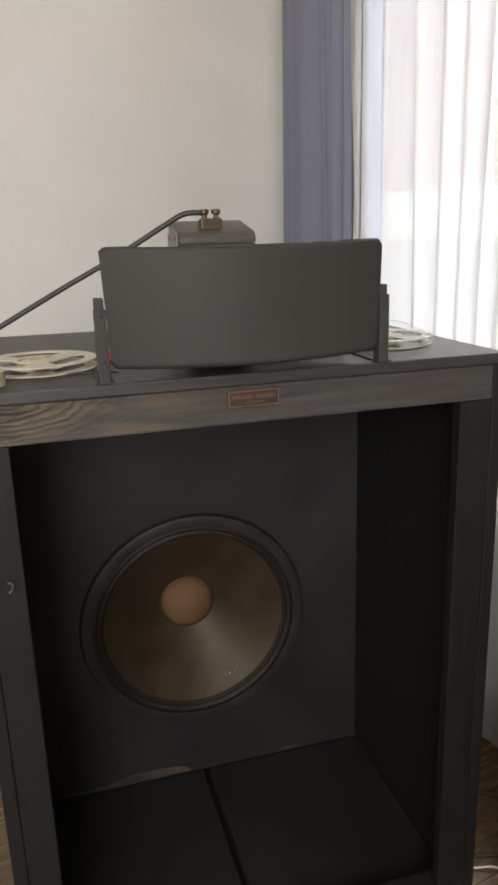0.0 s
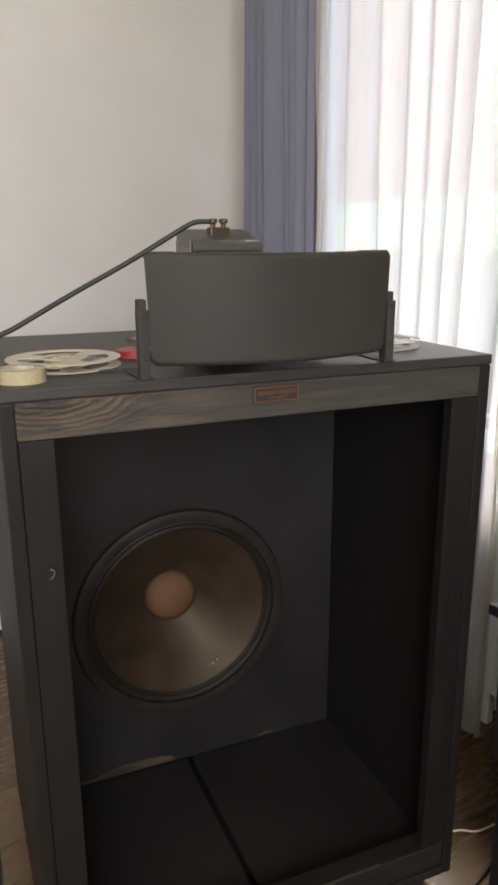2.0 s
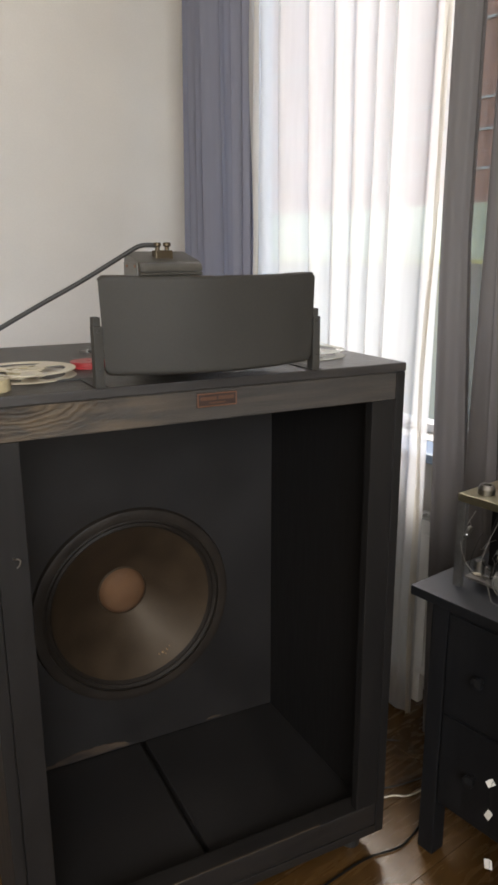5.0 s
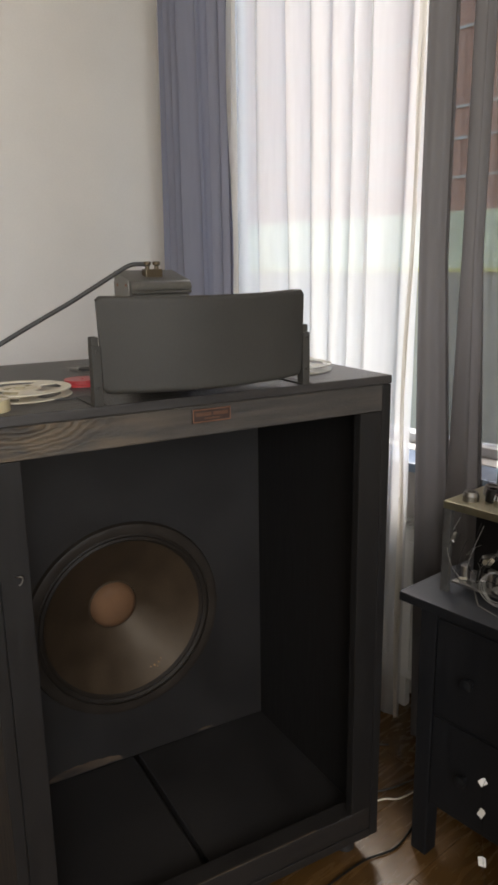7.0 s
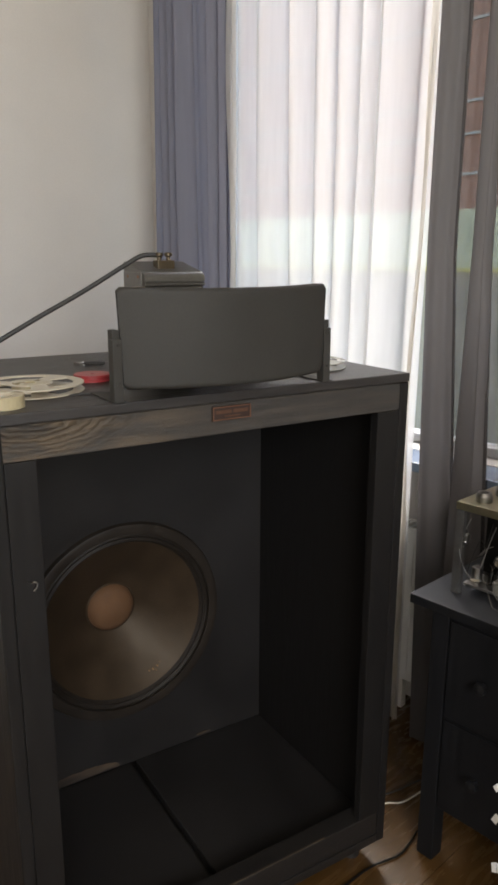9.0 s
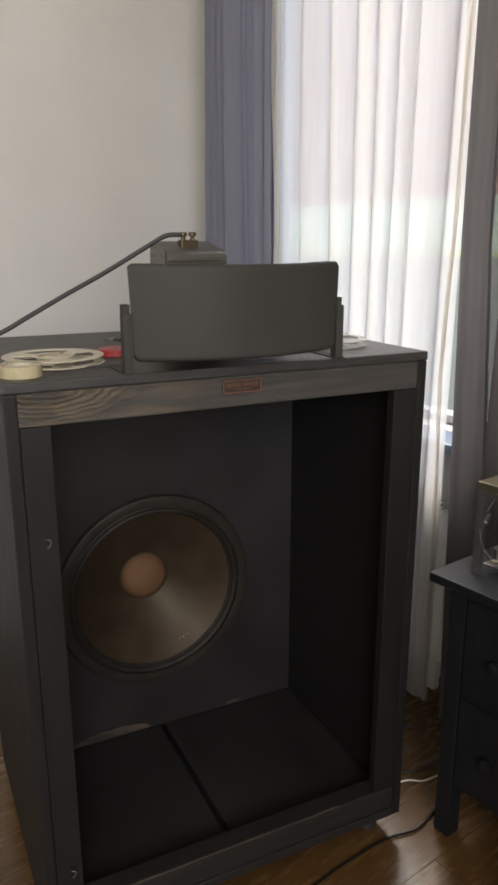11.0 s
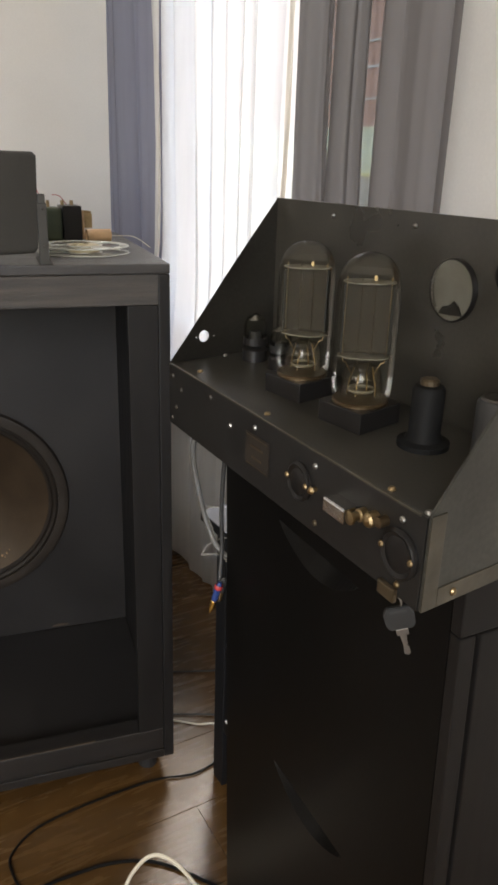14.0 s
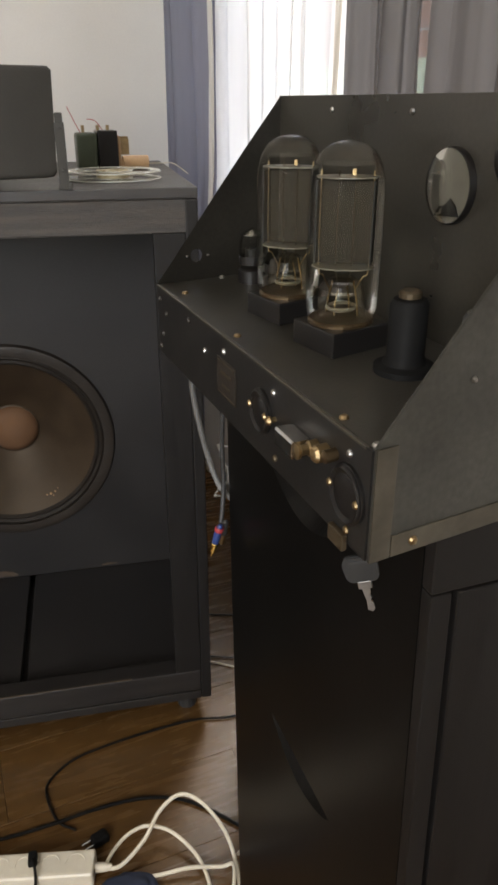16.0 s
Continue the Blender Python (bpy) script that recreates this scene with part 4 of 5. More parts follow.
for i, (x, y, r, h) in enumerate(((0.04, -0.04, 0.018, 0.020), (0.07, -0.075, 0.016, 0.028), (0.05, -0.105, 0.014, 0.024), (0.11, -0.05, 0.02, 0.022), (0.10, -0.12, 0.017, 0.016))):
    part("socket", lathe([(r, 0.213), (r, 0.213 + h * 0.6), (r * 0.8, 0.213 + h), (r * 0.55, 0.213 + h), (r * 0.5, 0.213 + h * 0.5), (0, 0.213 + h * 0.5)], 20, m=pose(x, y, 0)), (STEEL, BAKELITE, CHROME)[i % 3], bc)
part("transformer_plate", box(0.03, -0.24, 0.2135, 0.12, -0.16, 0.222, 0.003), CHASSIS, bc)
def jumble(k):
    """One small component in the wiring: a bead-ended body at a chance angle with its two leads."""
    x, y, z = rnd.uniform(0.008, 0.085), rnd.uniform(-0.25, -0.015), 0.030 + 0.10 * rnd.random() ** 1.6
    r, h = rnd.uniform(0.0025, 0.0065), rnd.uniform(0.008, 0.016)
    m = pose(x, y, z, rnd.uniform(0, 180), rnd.uniform(0, 90), rnd.uniform(0, 360))
    o = part("component", lathe([(0, -h), (r * 0.8, -h), (r, -h * 0.8), (r, h * 0.8), (r * 0.8, h), (0, h)], 12, m=m), (CHROME, STEEL, IVORY, RUBBER, GREYPVC, STEEL, BAKELITE)[k % 7], bc)
    part("lead", merge(None, tube([(rnd.uniform(-0.01, 0.01), 0.006, -h - 0.016), (0, 0, -h), (0, 0, h), (0.008, rnd.uniform(-0.01, 0.01), h + 0.014)], 0.0006, 5), m), STEEL, o)


for k in range(34):
    jumble(k)
for y, r, h in ((-0.035, 0.011, 0.030), (-0.10, 0.009, 0.038), (-0.19, 0.012, 0.026)):
    part("capacitor", lathe([(0, 0.0265), (r, 0.0265), (r, 0.0265 + h), (r * 0.85, 0.0285 + h), (0, 0.0285 + h)], 16, m=pose(0.045, y, 0)), STEEL, bc)
for i in range(10):
    y0 = rnd.uniform(-0.25, -0.01)
    y1 = y0 + rnd.uniform(-0.07, 0.07)
    part("wire", tube([(rnd.uniform(0.02, 0.08), y0, 0.03), (rnd.uniform(-0.012, 0.03), y0 * 0.6 + y1 * 0.4 + rnd.uniform(-0.02, 0.02), rnd.uniform(0.035, 0.07)), (rnd.uniform(0.0, 0.05), y0 * 0.3 + y1 * 0.7, rnd.uniform(0.05, 0.13)), (rnd.uniform(0.03, 0.09), y1, rnd.uniform(0.1, 0.2))], rnd.uniform(0.0005, 0.0009), 6), (GREYPVC, RUBBER, RUBBER, STEEL)[i % 4], bc)
for k in range(4):
    q = [(0.004 * math.sin(2.3 * a + k) - 0.004 * k, (0.031 + 0.002 * k) * math.cos(a), (0.030 + 0.0025 * k) * math.sin(a) + 0.002 * math.sin(2 * a + k)) for a in (2 * math.pi * i / 20 for i in range(21))]
    part("coiled_wire", merge(None, tube(q, 0.0011, 6), pose(0.004, -0.142, 0.052, 0, 8, 12)), GREYPVC, bc)
sig = thing("signal_cable", pose(0, 0, 0), "grey signal cable drooping from under the valve amplifier", "cable")
part("lead", tube([(0.354, -0.522, 1.020), (0.348, -0.496, 0.990), (0.348, -0.483, 0.955), (0.356, -0.485, 0.905), (0.365, -0.490, 0.865), (0.375, -0.505, 0.838), (0.392, -0.520, 0.828), (0.420, -0.512, 0.842)], 0.0034, 10), CABLEGREY, sig, smooth=True)


def twisted(points, label):
    """A pair of thin wires twisted round each other along a path."""
    pts = [Vector(p) for p in points]
    o = thing("twisted_wire", pose(0, 0, 0), label, "wire")
    dense = []
    for p, q in zip(pts, pts[1:]):
        steps = max(2, int((q - p).length / 0.0035))
        dense += [(p + (q - p) * i / steps, (q - p).normalized()) for i in range(steps)]
    for side in (0, math.pi):
        path = []
        for i, (c, d) in enumerate(dense):
            u = d.orthogonal().normalized()
            v = d.cross(u)
            path.append(c + 0.0010 * (math.cos(1.5 * i + side) * u + math.sin(1.5 * i + side) * v))
        part("strand", tube(path, 0.0004, 5, smooth=2), TINNED, o)
    return o


twisted([(0.46, -0.50, 0.86), (0.445, -0.40, 0.84), (0.412, -0.360, 0.822), (0.396, -0.355, 0.824), (0.402, -0.364, 0.808), (0.407, -0.374, 0.790), (0.408, -0.385, 0.772), (0.415, -0.43, 0.765), (0.425, -0.507, 0.80)], "thin white twisted wire straying out from behind the black cabinet")
twisted([(0.43, -0.506, 0.83), (0.420, -0.43, 0.81), (0.405, -0.390, 0.785), (0.394, -0.382, 0.773), (0.385, -0.387, 0.762), (0.396, -0.389, 0.7625), (0.408, -0.391, 0.763), (0.425, -0.44, 0.765), (0.44, -0.505, 0.78)], "loop of thin white twisted wire beside the black cabinet")
twisted([ROOM @ Vector(p) for p in ((0.57, -0.20, 0.70), (0.535, -0.24, 0.668), (0.53, -0.30, 0.659), (0.52, -0.36, 0.659), (0.515, -0.40, 0.659))], "thin white twisted wire lying across the chest top")

# ---- phono lead with gold plugs ----
ph = thing("phono_lead", pose(0, 0, 0), "black lead with gold phono plugs hanging from the amplifier", "cable")
part("lead", tube([(0.378, -0.535, 1.020), (0.376, -0.522, 0.96), (0.375, -0.517, 0.90), (0.376, -0.518, 0.85), (0.372, -0.526, 0.815), (0.3695, -0.531, 0.806)], 0.0028, 8), RUBBER, ph)
PT = pose(0.357, -0.536, 0.767) @ Matrix.Rotation(radians(14), 4, "Y") @ Matrix.Rotation(radians(6), 4, "X") @ Matrix.Scale(0.78, 4)
plug = part("plug", lathe([(0.0045, 0.022), (0.0055, 0.026), (0.0055, 0.048), (0.003, 0.056), (0, 0.056)], 16, m=PT), BLUE, ph, "blue plug sleeve")
part("ring", lathe([(0.006, 0.044), (0.0068, 0.046), (0.0068, 0.050), (0.006, 0.052)], 16, m=PT), RED, plug, "red ring")
part("tip", lathe([(0, -0.004), (0.0018, -0.002), (0.0018, 0.006), (0.0048, 0.007), (0.0052, 0.021), (0.0045, 0.022)], 16, m=PT), GOLD, plug, "gold-plated plug tip")
PT2 = PT @ pose(0.014, 0.010, 0.012, 0, -6)
plug = part("plug", lathe([(0.004, 0.02), (0.005, 0.026), (0.005, 0.044), (0, 0.048)], 14, m=PT2), RUBBER, ph)
part("tip", lathe([(0, 0.0), (0.004, 0.004), (0.004, 0.02), (0, 0.02)], 14, m=PT2), BRASS, plug)

# ---- hanging tags ----
def tag_string(string, tags):
    """A thin string with paper tags on it, each (place, half width, half height, tilt, turn)."""
    o = thing("tag_string", pose(0, 0, 0), "thin black string with small white paper tags hanging beside the chest", "tags", group="strings of paper tags")
    part("string", tube(string, 0.0004, 6), MATTBLACK, o)
    for place, w, h, tilt, turn in tags:
        b = prism([(-w, -h * 0.9), (w * 0.9, -h), (w, h * 0.75), (w * 0.2, h), (-w * 0.95, h * 0.85)], "y", -0.0004, 0.0004)
        part("tag", merge(None, b, pose(*place, 0, tilt, turn - 60)), PAPER, o)
    return o


tag_string([(0.50, -0.36, 0.62), (0.488, -0.31, 0.43), (0.479, -0.262, 0.327), (0.479, -0.263, 0.255), (0.481, -0.272, 0.144), (0.49, -0.29, 0.0), (0.5, -0.3, FZ + 0.001)],
           [((0.487, -0.308, 0.416), 0.0085, 0.0105, 48, 18), ((0.478, -0.259, 0.327), 0.008, 0.009, -30, 30), ((0.478, -0.261, 0.255), 0.0065, 0.0115, 22, -20), ((0.480, -0.270, 0.144), 0.008, 0.0125, -8, 5)])
tag_string([(0.52, -0.40, 0.63), (0.563, -0.361, 0.552), (0.544, -0.378, 0.471), (0.507, -0.395, 0.365), (0.502, -0.424, 0.267), (0.49, -0.43, 0.1), (0.5, -0.42, FZ + 0.001)],
           [((0.563, -0.361, 0.552), 0.0055, 0.009, 20, 60), ((0.544, -0.378, 0.471), 0.006, 0.0135, -12, 40), ((0.507, -0.395, 0.365), 0.0035, 0.014, -6, 70), ((0.502, -0.424, 0.267), 0.009, 0.012, 5, 10)])

# ---- the rack cabinet under the amplifier ----
RACK = pose(0.438, -0.916, FZ, 0, 0, -82) @ pose(-0.407, 0, 0)   # its long face runs along x
rk = thing("cabinet", RACK, "tall glossy black cabinet that carries the valve amplifier", "cabinet")
RW, RD, RH = 0.407, 0.205, 1.0482


def pull_panel(x0, x1, z0, z1, thick, pulls):
    """A panel whose face is scooped out in crescent finger pulls, each (left, right, upper edge, sag), from the lowest up."""
    b = bmesh.new()

    def quad(*pts):
        b.faces.new([b.verts.new(p) for p in pts])
    low, n = z0, 20
    for l, r, top, sag in pulls:
        foot = top - sag - 0.002
        quad((x0, 0, low), (x1, 0, low), (x1, 0, foot), (x0, 0, foot))
        quad((x0, 0, foot), (l, 0, foot), (l, 0, top), (x0, 0, top))
        quad((r, 0, foot), (x1, 0, foot), (x1, 0, top), (r, 0, top))
        arc = [(l + (r - l) * i / n, top - sag * math.sin(math.pi * i / n) ** 0.8) for i in range(n + 1)]
        for (xa, za), (xb, zb) in zip(arc, arc[1:]):
            quad((xa, 0, foot), (xb, 0, foot), (xb, 0, zb), (xa, 0, za))
            quad((xa, 0, za), (xb, 0, zb), (xb, 0.55 * (top - zb), 0.4 * zb + 0.6 * top), (xa, 0.55 * (top - za), 0.4 * za + 0.6 * top))
            quad((xa, 0.55 * (top - za), 0.4 * za + 0.6 * top), (xb, 0.55 * (top - zb), 0.4 * zb + 0.6 * top), (xb, 0, top), (xa, 0, top))
        low = top
    quad((x0, 0, low), (x1, 0, low), (x1, 0, z1), (x0, 0, z1))
    quad((x0, thick, z0), (x1, thick, z0), (x1, thick, z1), (x0, thick, z1))
    for xa, za, xb, zb in ((x0, z0, x1, z0), (x1, z0, x1, z1), (x1, z1, x0, z1), (x0, z1, x0, z0)):
        quad((xa, 0, za), (xb, 0, zb), (xb, thick, zb), (xa, thick, za))
    bmesh.ops.remove_doubles(b, verts=b.verts, dist=1e-5)
    return b


part("side_panel", pull_panel(0, RW - 0.012, 0, RH - 0.0005, 0.016, ((0.131, 0.279, 0.352, 0.029), (0.131, 0.279, 0.662, 0.029), (0.131, 0.279, 0.972, 0.029))), BLACKLAC, rk, "glossy black panel with crescent finger pulls")
part("side_panel", box(0, RD - 0.016, 0, RW - 0.012, RD, RH - 0.0005, 0.0015), BLACKLAC, rk)
part("back_panel", box(0.0, 0.0165, 0.002, 0.010, RD - 0.0165, RH - 0.02, 0.001), BLACKLAC, rk)
part("top_panel", box(0.0105, 0.0165, RH - 0.018, RW - 0.013, RD - 0.0165, RH - 0.0005, 0.001), BLACKLAC, rk)
part("bottom_panel", box(0.0105, 0.0165, 0.0, RW - 0.013, RD - 0.0165, 0.05, 0.001), BLACKLAC, rk)
part("top_rail", box(RW - 0.0115, 0.0, 1.0005, RW, RD, RH - 0.0005, 0.0015), DOORBLACK, rk)
part("stile", box(RW - 0.0115, 0.0, 0.0, RW, 0.0155, 0.9995, 0.0012), DOORBLACK, rk)
dr = part("door", box(RW - 0.0115, 0.0200, 0.012, RW, RD - 0.002, 0.9985, 0.0015), DOORBLACK, rk)
part("handle", tube([(RW, RD - 0.04, 0.62), (RW + 0.02, RD - 0.04, 0.63), (RW + 0.02, RD - 0.04, 0.70), (RW, RD - 0.04, 0.71)], 0.004, 8), STEEL, dr)
for o in rk.children_recursive:               # the old cabinet leans a little along its length
    for v in o.data.vertices:
        v.co.x -= 0.046 * (v.co.z - 1.0)
ky = thing("key", pose(0.396, -0.893, 0.992, 0, -16, -23), "steel key with a grey plastic head hanging from a brown loop", "key")
part("head", prism([(-0.0115, -0.005), (-0.0085, 0.0), (0.0085, 0.0), (0.0115, -0.006), (0.0108, -0.016), (0.008, -0.0195), (-0.008, -0.0195), (-0.0108, -0.016)], "y", -0.002, 0.002, 0.0008), KEYGREY, ky)
part("slot", box(-0.0065, -0.0024, -0.0048, 0.0065, -0.0018, -0.0030), RUBBER, ky)
part("collar", box(-0.0045, -0.0014, -0.0248, 0.0045, 0.0014, -0.0190, 0.0005), STEEL, ky)
part("blade", prism([(-0.0026, -0.0245), (0.0026, -0.0245), (0.0022, -0.029), (0.0014, -0.0305), (0.0024, -0.032), (0.0012, -0.034), (0.0026, -0.036), (0.0028, -0.041), (0.0008, -0.0428), (-0.0020, -0.041), (-0.0014, -0.034)], "y", -0.0009, 0.0009), STEEL, ky)
part("loop", tube([(0.002, 0.0, -0.002), (0.0035, -0.001, 0.004), (0.001, 0.0, 0.011), (-0.004, 0.003, 0.018)], 0.0008, 6), STEEL, ky)

# ---- the valve amplifier ----
am = thing("valve_amplifier", AMP, "black sheet-metal valve amplifier with sloping sides and glass valves", "amplifier")
AW, AD, BH, FP = 0.42, 0.142, 0.171, 0.068
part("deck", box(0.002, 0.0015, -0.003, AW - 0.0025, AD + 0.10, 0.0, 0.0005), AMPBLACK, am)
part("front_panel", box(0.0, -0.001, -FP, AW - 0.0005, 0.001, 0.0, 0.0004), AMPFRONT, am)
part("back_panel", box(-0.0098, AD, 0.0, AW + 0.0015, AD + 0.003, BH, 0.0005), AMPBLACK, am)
part("bottom_plate", box(0.002, 0.0015, -FP, AW - 0.0025, AD + 0.10, -FP + 0.002, 0.0005), AMPGREY, am)
sideL = bmesh.new()
HOLE = (0.044, 0.024, 0.0065)
ring = [sideL.verts.new((0, HOLE[0] + HOLE[2] * math.cos(i * math.pi / 8), HOLE[1] + HOLE[2] * math.sin(i * math.pi / 8))) for i in range(16)]
OUT = [(AD, HOLE[1]), (AD, 0.06), (AD, 0.120), (AD, BH), (0.105, 0.128), (0.07, 0.086), (0.05, 0.061), (0.028, 0.034), (0.020, HOLE[1]), (0.010, 0.012), (0.0, 0.0), (0.02, 0.0), (HOLE[0], 0.0), (0.07, 0.0), (0.10, 0.0), (AD, 0.0)]
outv = [sideL.verts.new((0, y, z)) for y, z in OUT]
for i in range(16):
    j = (i + 1) % 16
    sideL.faces.new((ring[i], ring[j], outv[j], outv[i]))
sideL.faces.new([sideL.verts.new((0, y, z)) for y, z in ((0, -FP), (AD + 0.1, -FP), (AD + 0.1, 0), (0, 0))])
bmesh.ops.solidify(sideL, geom=sideL.faces[:], thickness=0.0018)
sl = part("side_plate", sideL, AMPBLACK, am, "black sloping side plate with a round hole")
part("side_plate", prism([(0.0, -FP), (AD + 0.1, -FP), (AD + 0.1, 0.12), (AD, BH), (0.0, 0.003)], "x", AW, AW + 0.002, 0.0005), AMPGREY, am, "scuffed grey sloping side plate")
b = box(AW + 0.002, 0.0, -FP, AW + 0.0032, 0.014, 0.002, 0.0004)
box(AW + 0.002, 0.0145, -FP, AW + 0.0032, AD + 0.1, -FP + 0.014, 0.0004, bm=b)
part("angle_strip", b, BARE, am, "bare folded metal edge")
# the pale strip also stands in for the highlight on the worn edge
part("worn_edge", box(0.004, -0.0016, -0.0012, AW - 0.006, 0.0006, 0.0006, 0.0003), BARE, am, "bare worn front edge of the deck, with its highlight")


def screw(x, y, z, rx, ry, r=0.0032, mat=BRASS, owner=am):
    return part("screw", lathe([(r, 0), (r, 0.0008), (r * 0.7, 0.002), (0, 0.0024)], 10, m=pose(x, y, z, rx, ry)), mat, owner)


for x, y in ((0.05, 0.014), (0.200, 0.009), (0.375, 0.007), (0.415, 0.005), (0.004, 0.07)):
    screw(x, y, 0.0, 0, 0, mat=STEEL if x in (0.415, 0.004) else BRASS)
for x, z in ((0.034, -0.022), (0.106, -0.010), (0.149, -0.025), (0.196, -0.012), (0.010, -0.060), (0.012, -0.012), (0.293, -0.012), (0.3975, -0.0105), (0.297, -0.059), (0.02, -0.045), (0.3985, -0.059)):
    screw(x, -0.001, z, 90, 0, 0.0026, RING if x < 0.12 else BRONZE_DARK if x == 0.297 else BRASS if z < -0.05 else STEEL)
for y, z in ((0.03, -FP + 0.007), (0.062, 0.030), (0.135, -FP + 0.007)):
    screw(AW + 0.0032 if z < 0 else AW + 0.002, y, z, 0, 90, 0.003 if z < 0 else 0.0018, BRASS if z < 0 else STEEL)
for x in (0.105, 0.23, 0.36):
    screw(x, AD, BH - 0.012, 90, 0, 0.0025, STEEL)
for y in (0.033, 0.056):
    screw(-0.0018 + 0.0022, y, HOLE[1], 0, 90, 0.0018, CHROME)
lbl = part("rating_plate", box(0.181, -0.0022, -0.050, 0.222, -0.001, -0.019, 0.0004), RING, am, "small dark brown rating plate with a worn border")
for z0, z1, x0, x1 in ((-0.0215, -0.0205, 0.183, 0.220), (-0.0485, -0.0475, 0.183, 0.220), (-0.031, -0.0285, 0.190, 0.213), (-0.041, -0.039, 0.193, 0.210)):
    part("bar", box(x0, -0.0026, z0, x1, -0.0022, z1), BRONZE_DARK, lbl)


def knob(x, z, r, h, mat, label=""):
    o = part("knob", lathe([(r * 1.15, 0), (r * 1.15, 0.002), (r, 0.003), (r * 0.92, h), (r * 0.7, h + 0.001), (0, h + 0.001)], 28, m=pose(x, -0.001, z, 90)), mat, am, label, True)
    return o


for sx, sz, sr in ((0.273, -0.0325, 0.0145), (0.3985, -0.0355, 0.0160)):
    o = knob(sx, sz, sr, 0.0022, BAKELITE, "black round socket")
    part("rim", lathe([(sr, 0.0022), (sr + 0.0015, 0.0034), (sr, 0.0044), (sr - 0.003, 0.003)], 28, m=pose(sx, -0.001, sz, 90)), BAKELITE, o)
    for dx in (-sr - 0.0005, sr - 0.002):
        screw(sx + dx, -0.0045, sz + 0.001, 90, 0, 0.0026, BRASS, o)
part("switch_box", box(0.323, -0.015, -0.0335, 0.350, -0.001, -0.0215, 0.0015), CHROME, am, "bright metal switch block")
part("binding_post", lathe([(0.005, 0), (0.005, 0.006), (0.0035, 0.007), (0.0035, 0.012), (0.005, 0.013), (0.005, 0.015), (0, 0.016)], 14, m=pose(0.3575, -0.001, -0.024, 90)), BRASS, am, "brass binding post")
part("binding_post", lathe([(0.0055, 0), (0.0055, 0.008), (0.004, 0.010), (0, 0.011)], 14, m=pose(0.3705, -0.001, -0.0215, 90)), BRASS, am, "brass binding post")
part("binding_post", lathe([(0.004, 0), (0.004, 0.008), (0, 0.009)], 14, m=pose(0.381, -0.001, -0.0185, 90)), BRONZE, am)
part("tag", box(0.382, -0.005, -0.0725, 0.400, -0.001, -0.062, 0.001), BRONZE_DARK, am, "brown tag under the panel")
part("toggle", lathe([(0.002, 0), (0.002, 0.003), (0.0035, 0.005), (0.002, 0.0075), (0, 0.008)], 12, m=pose(0.2955, -0.001, -0.0305, 90)), BRASS, am)

meter = part("meter", lathe([(0.0258, 0), (0.0258, 0.0048), (0.0252, 0.0058), (0.0246, 0.0058), (0.0246, 0.0042)], 40, m=pose(0.287, AD, 0.1125, 90)), BAKELITE, am, "round panel meter with a glass front", True)
part("dial", lathe([(0.0246, 0.0046), (0, 0.0046)], 36, m=pose(0.287, AD, 0.1125, 90)), DIAL, meter, "pale dial")
part("mask", prism([(0.276, 0.092), (0.303, 0.094), (0.299, 0.101), (0.293, 0.105), (0.287, 0.100), (0.281, 0.099)], "y", AD - 0.0066, AD - 0.0053), BAKELITE, meter)
part("glass", lathe([(0.0248, 0.0058), (0.017, 0.0078), (0, 0.0086)], 36, m=pose(0.287, AD, 0.1125, 90)), BULB, meter, smooth=True)
meter2 = part("meter", lathe([(0.015, 0), (0.015, 0.003), (0.0125, 0.0045), (0, 0.0045)], 32, m=pose(0.345, AD, 0.133, 90)), BAKELITE, am, "small dark round instrument", True)


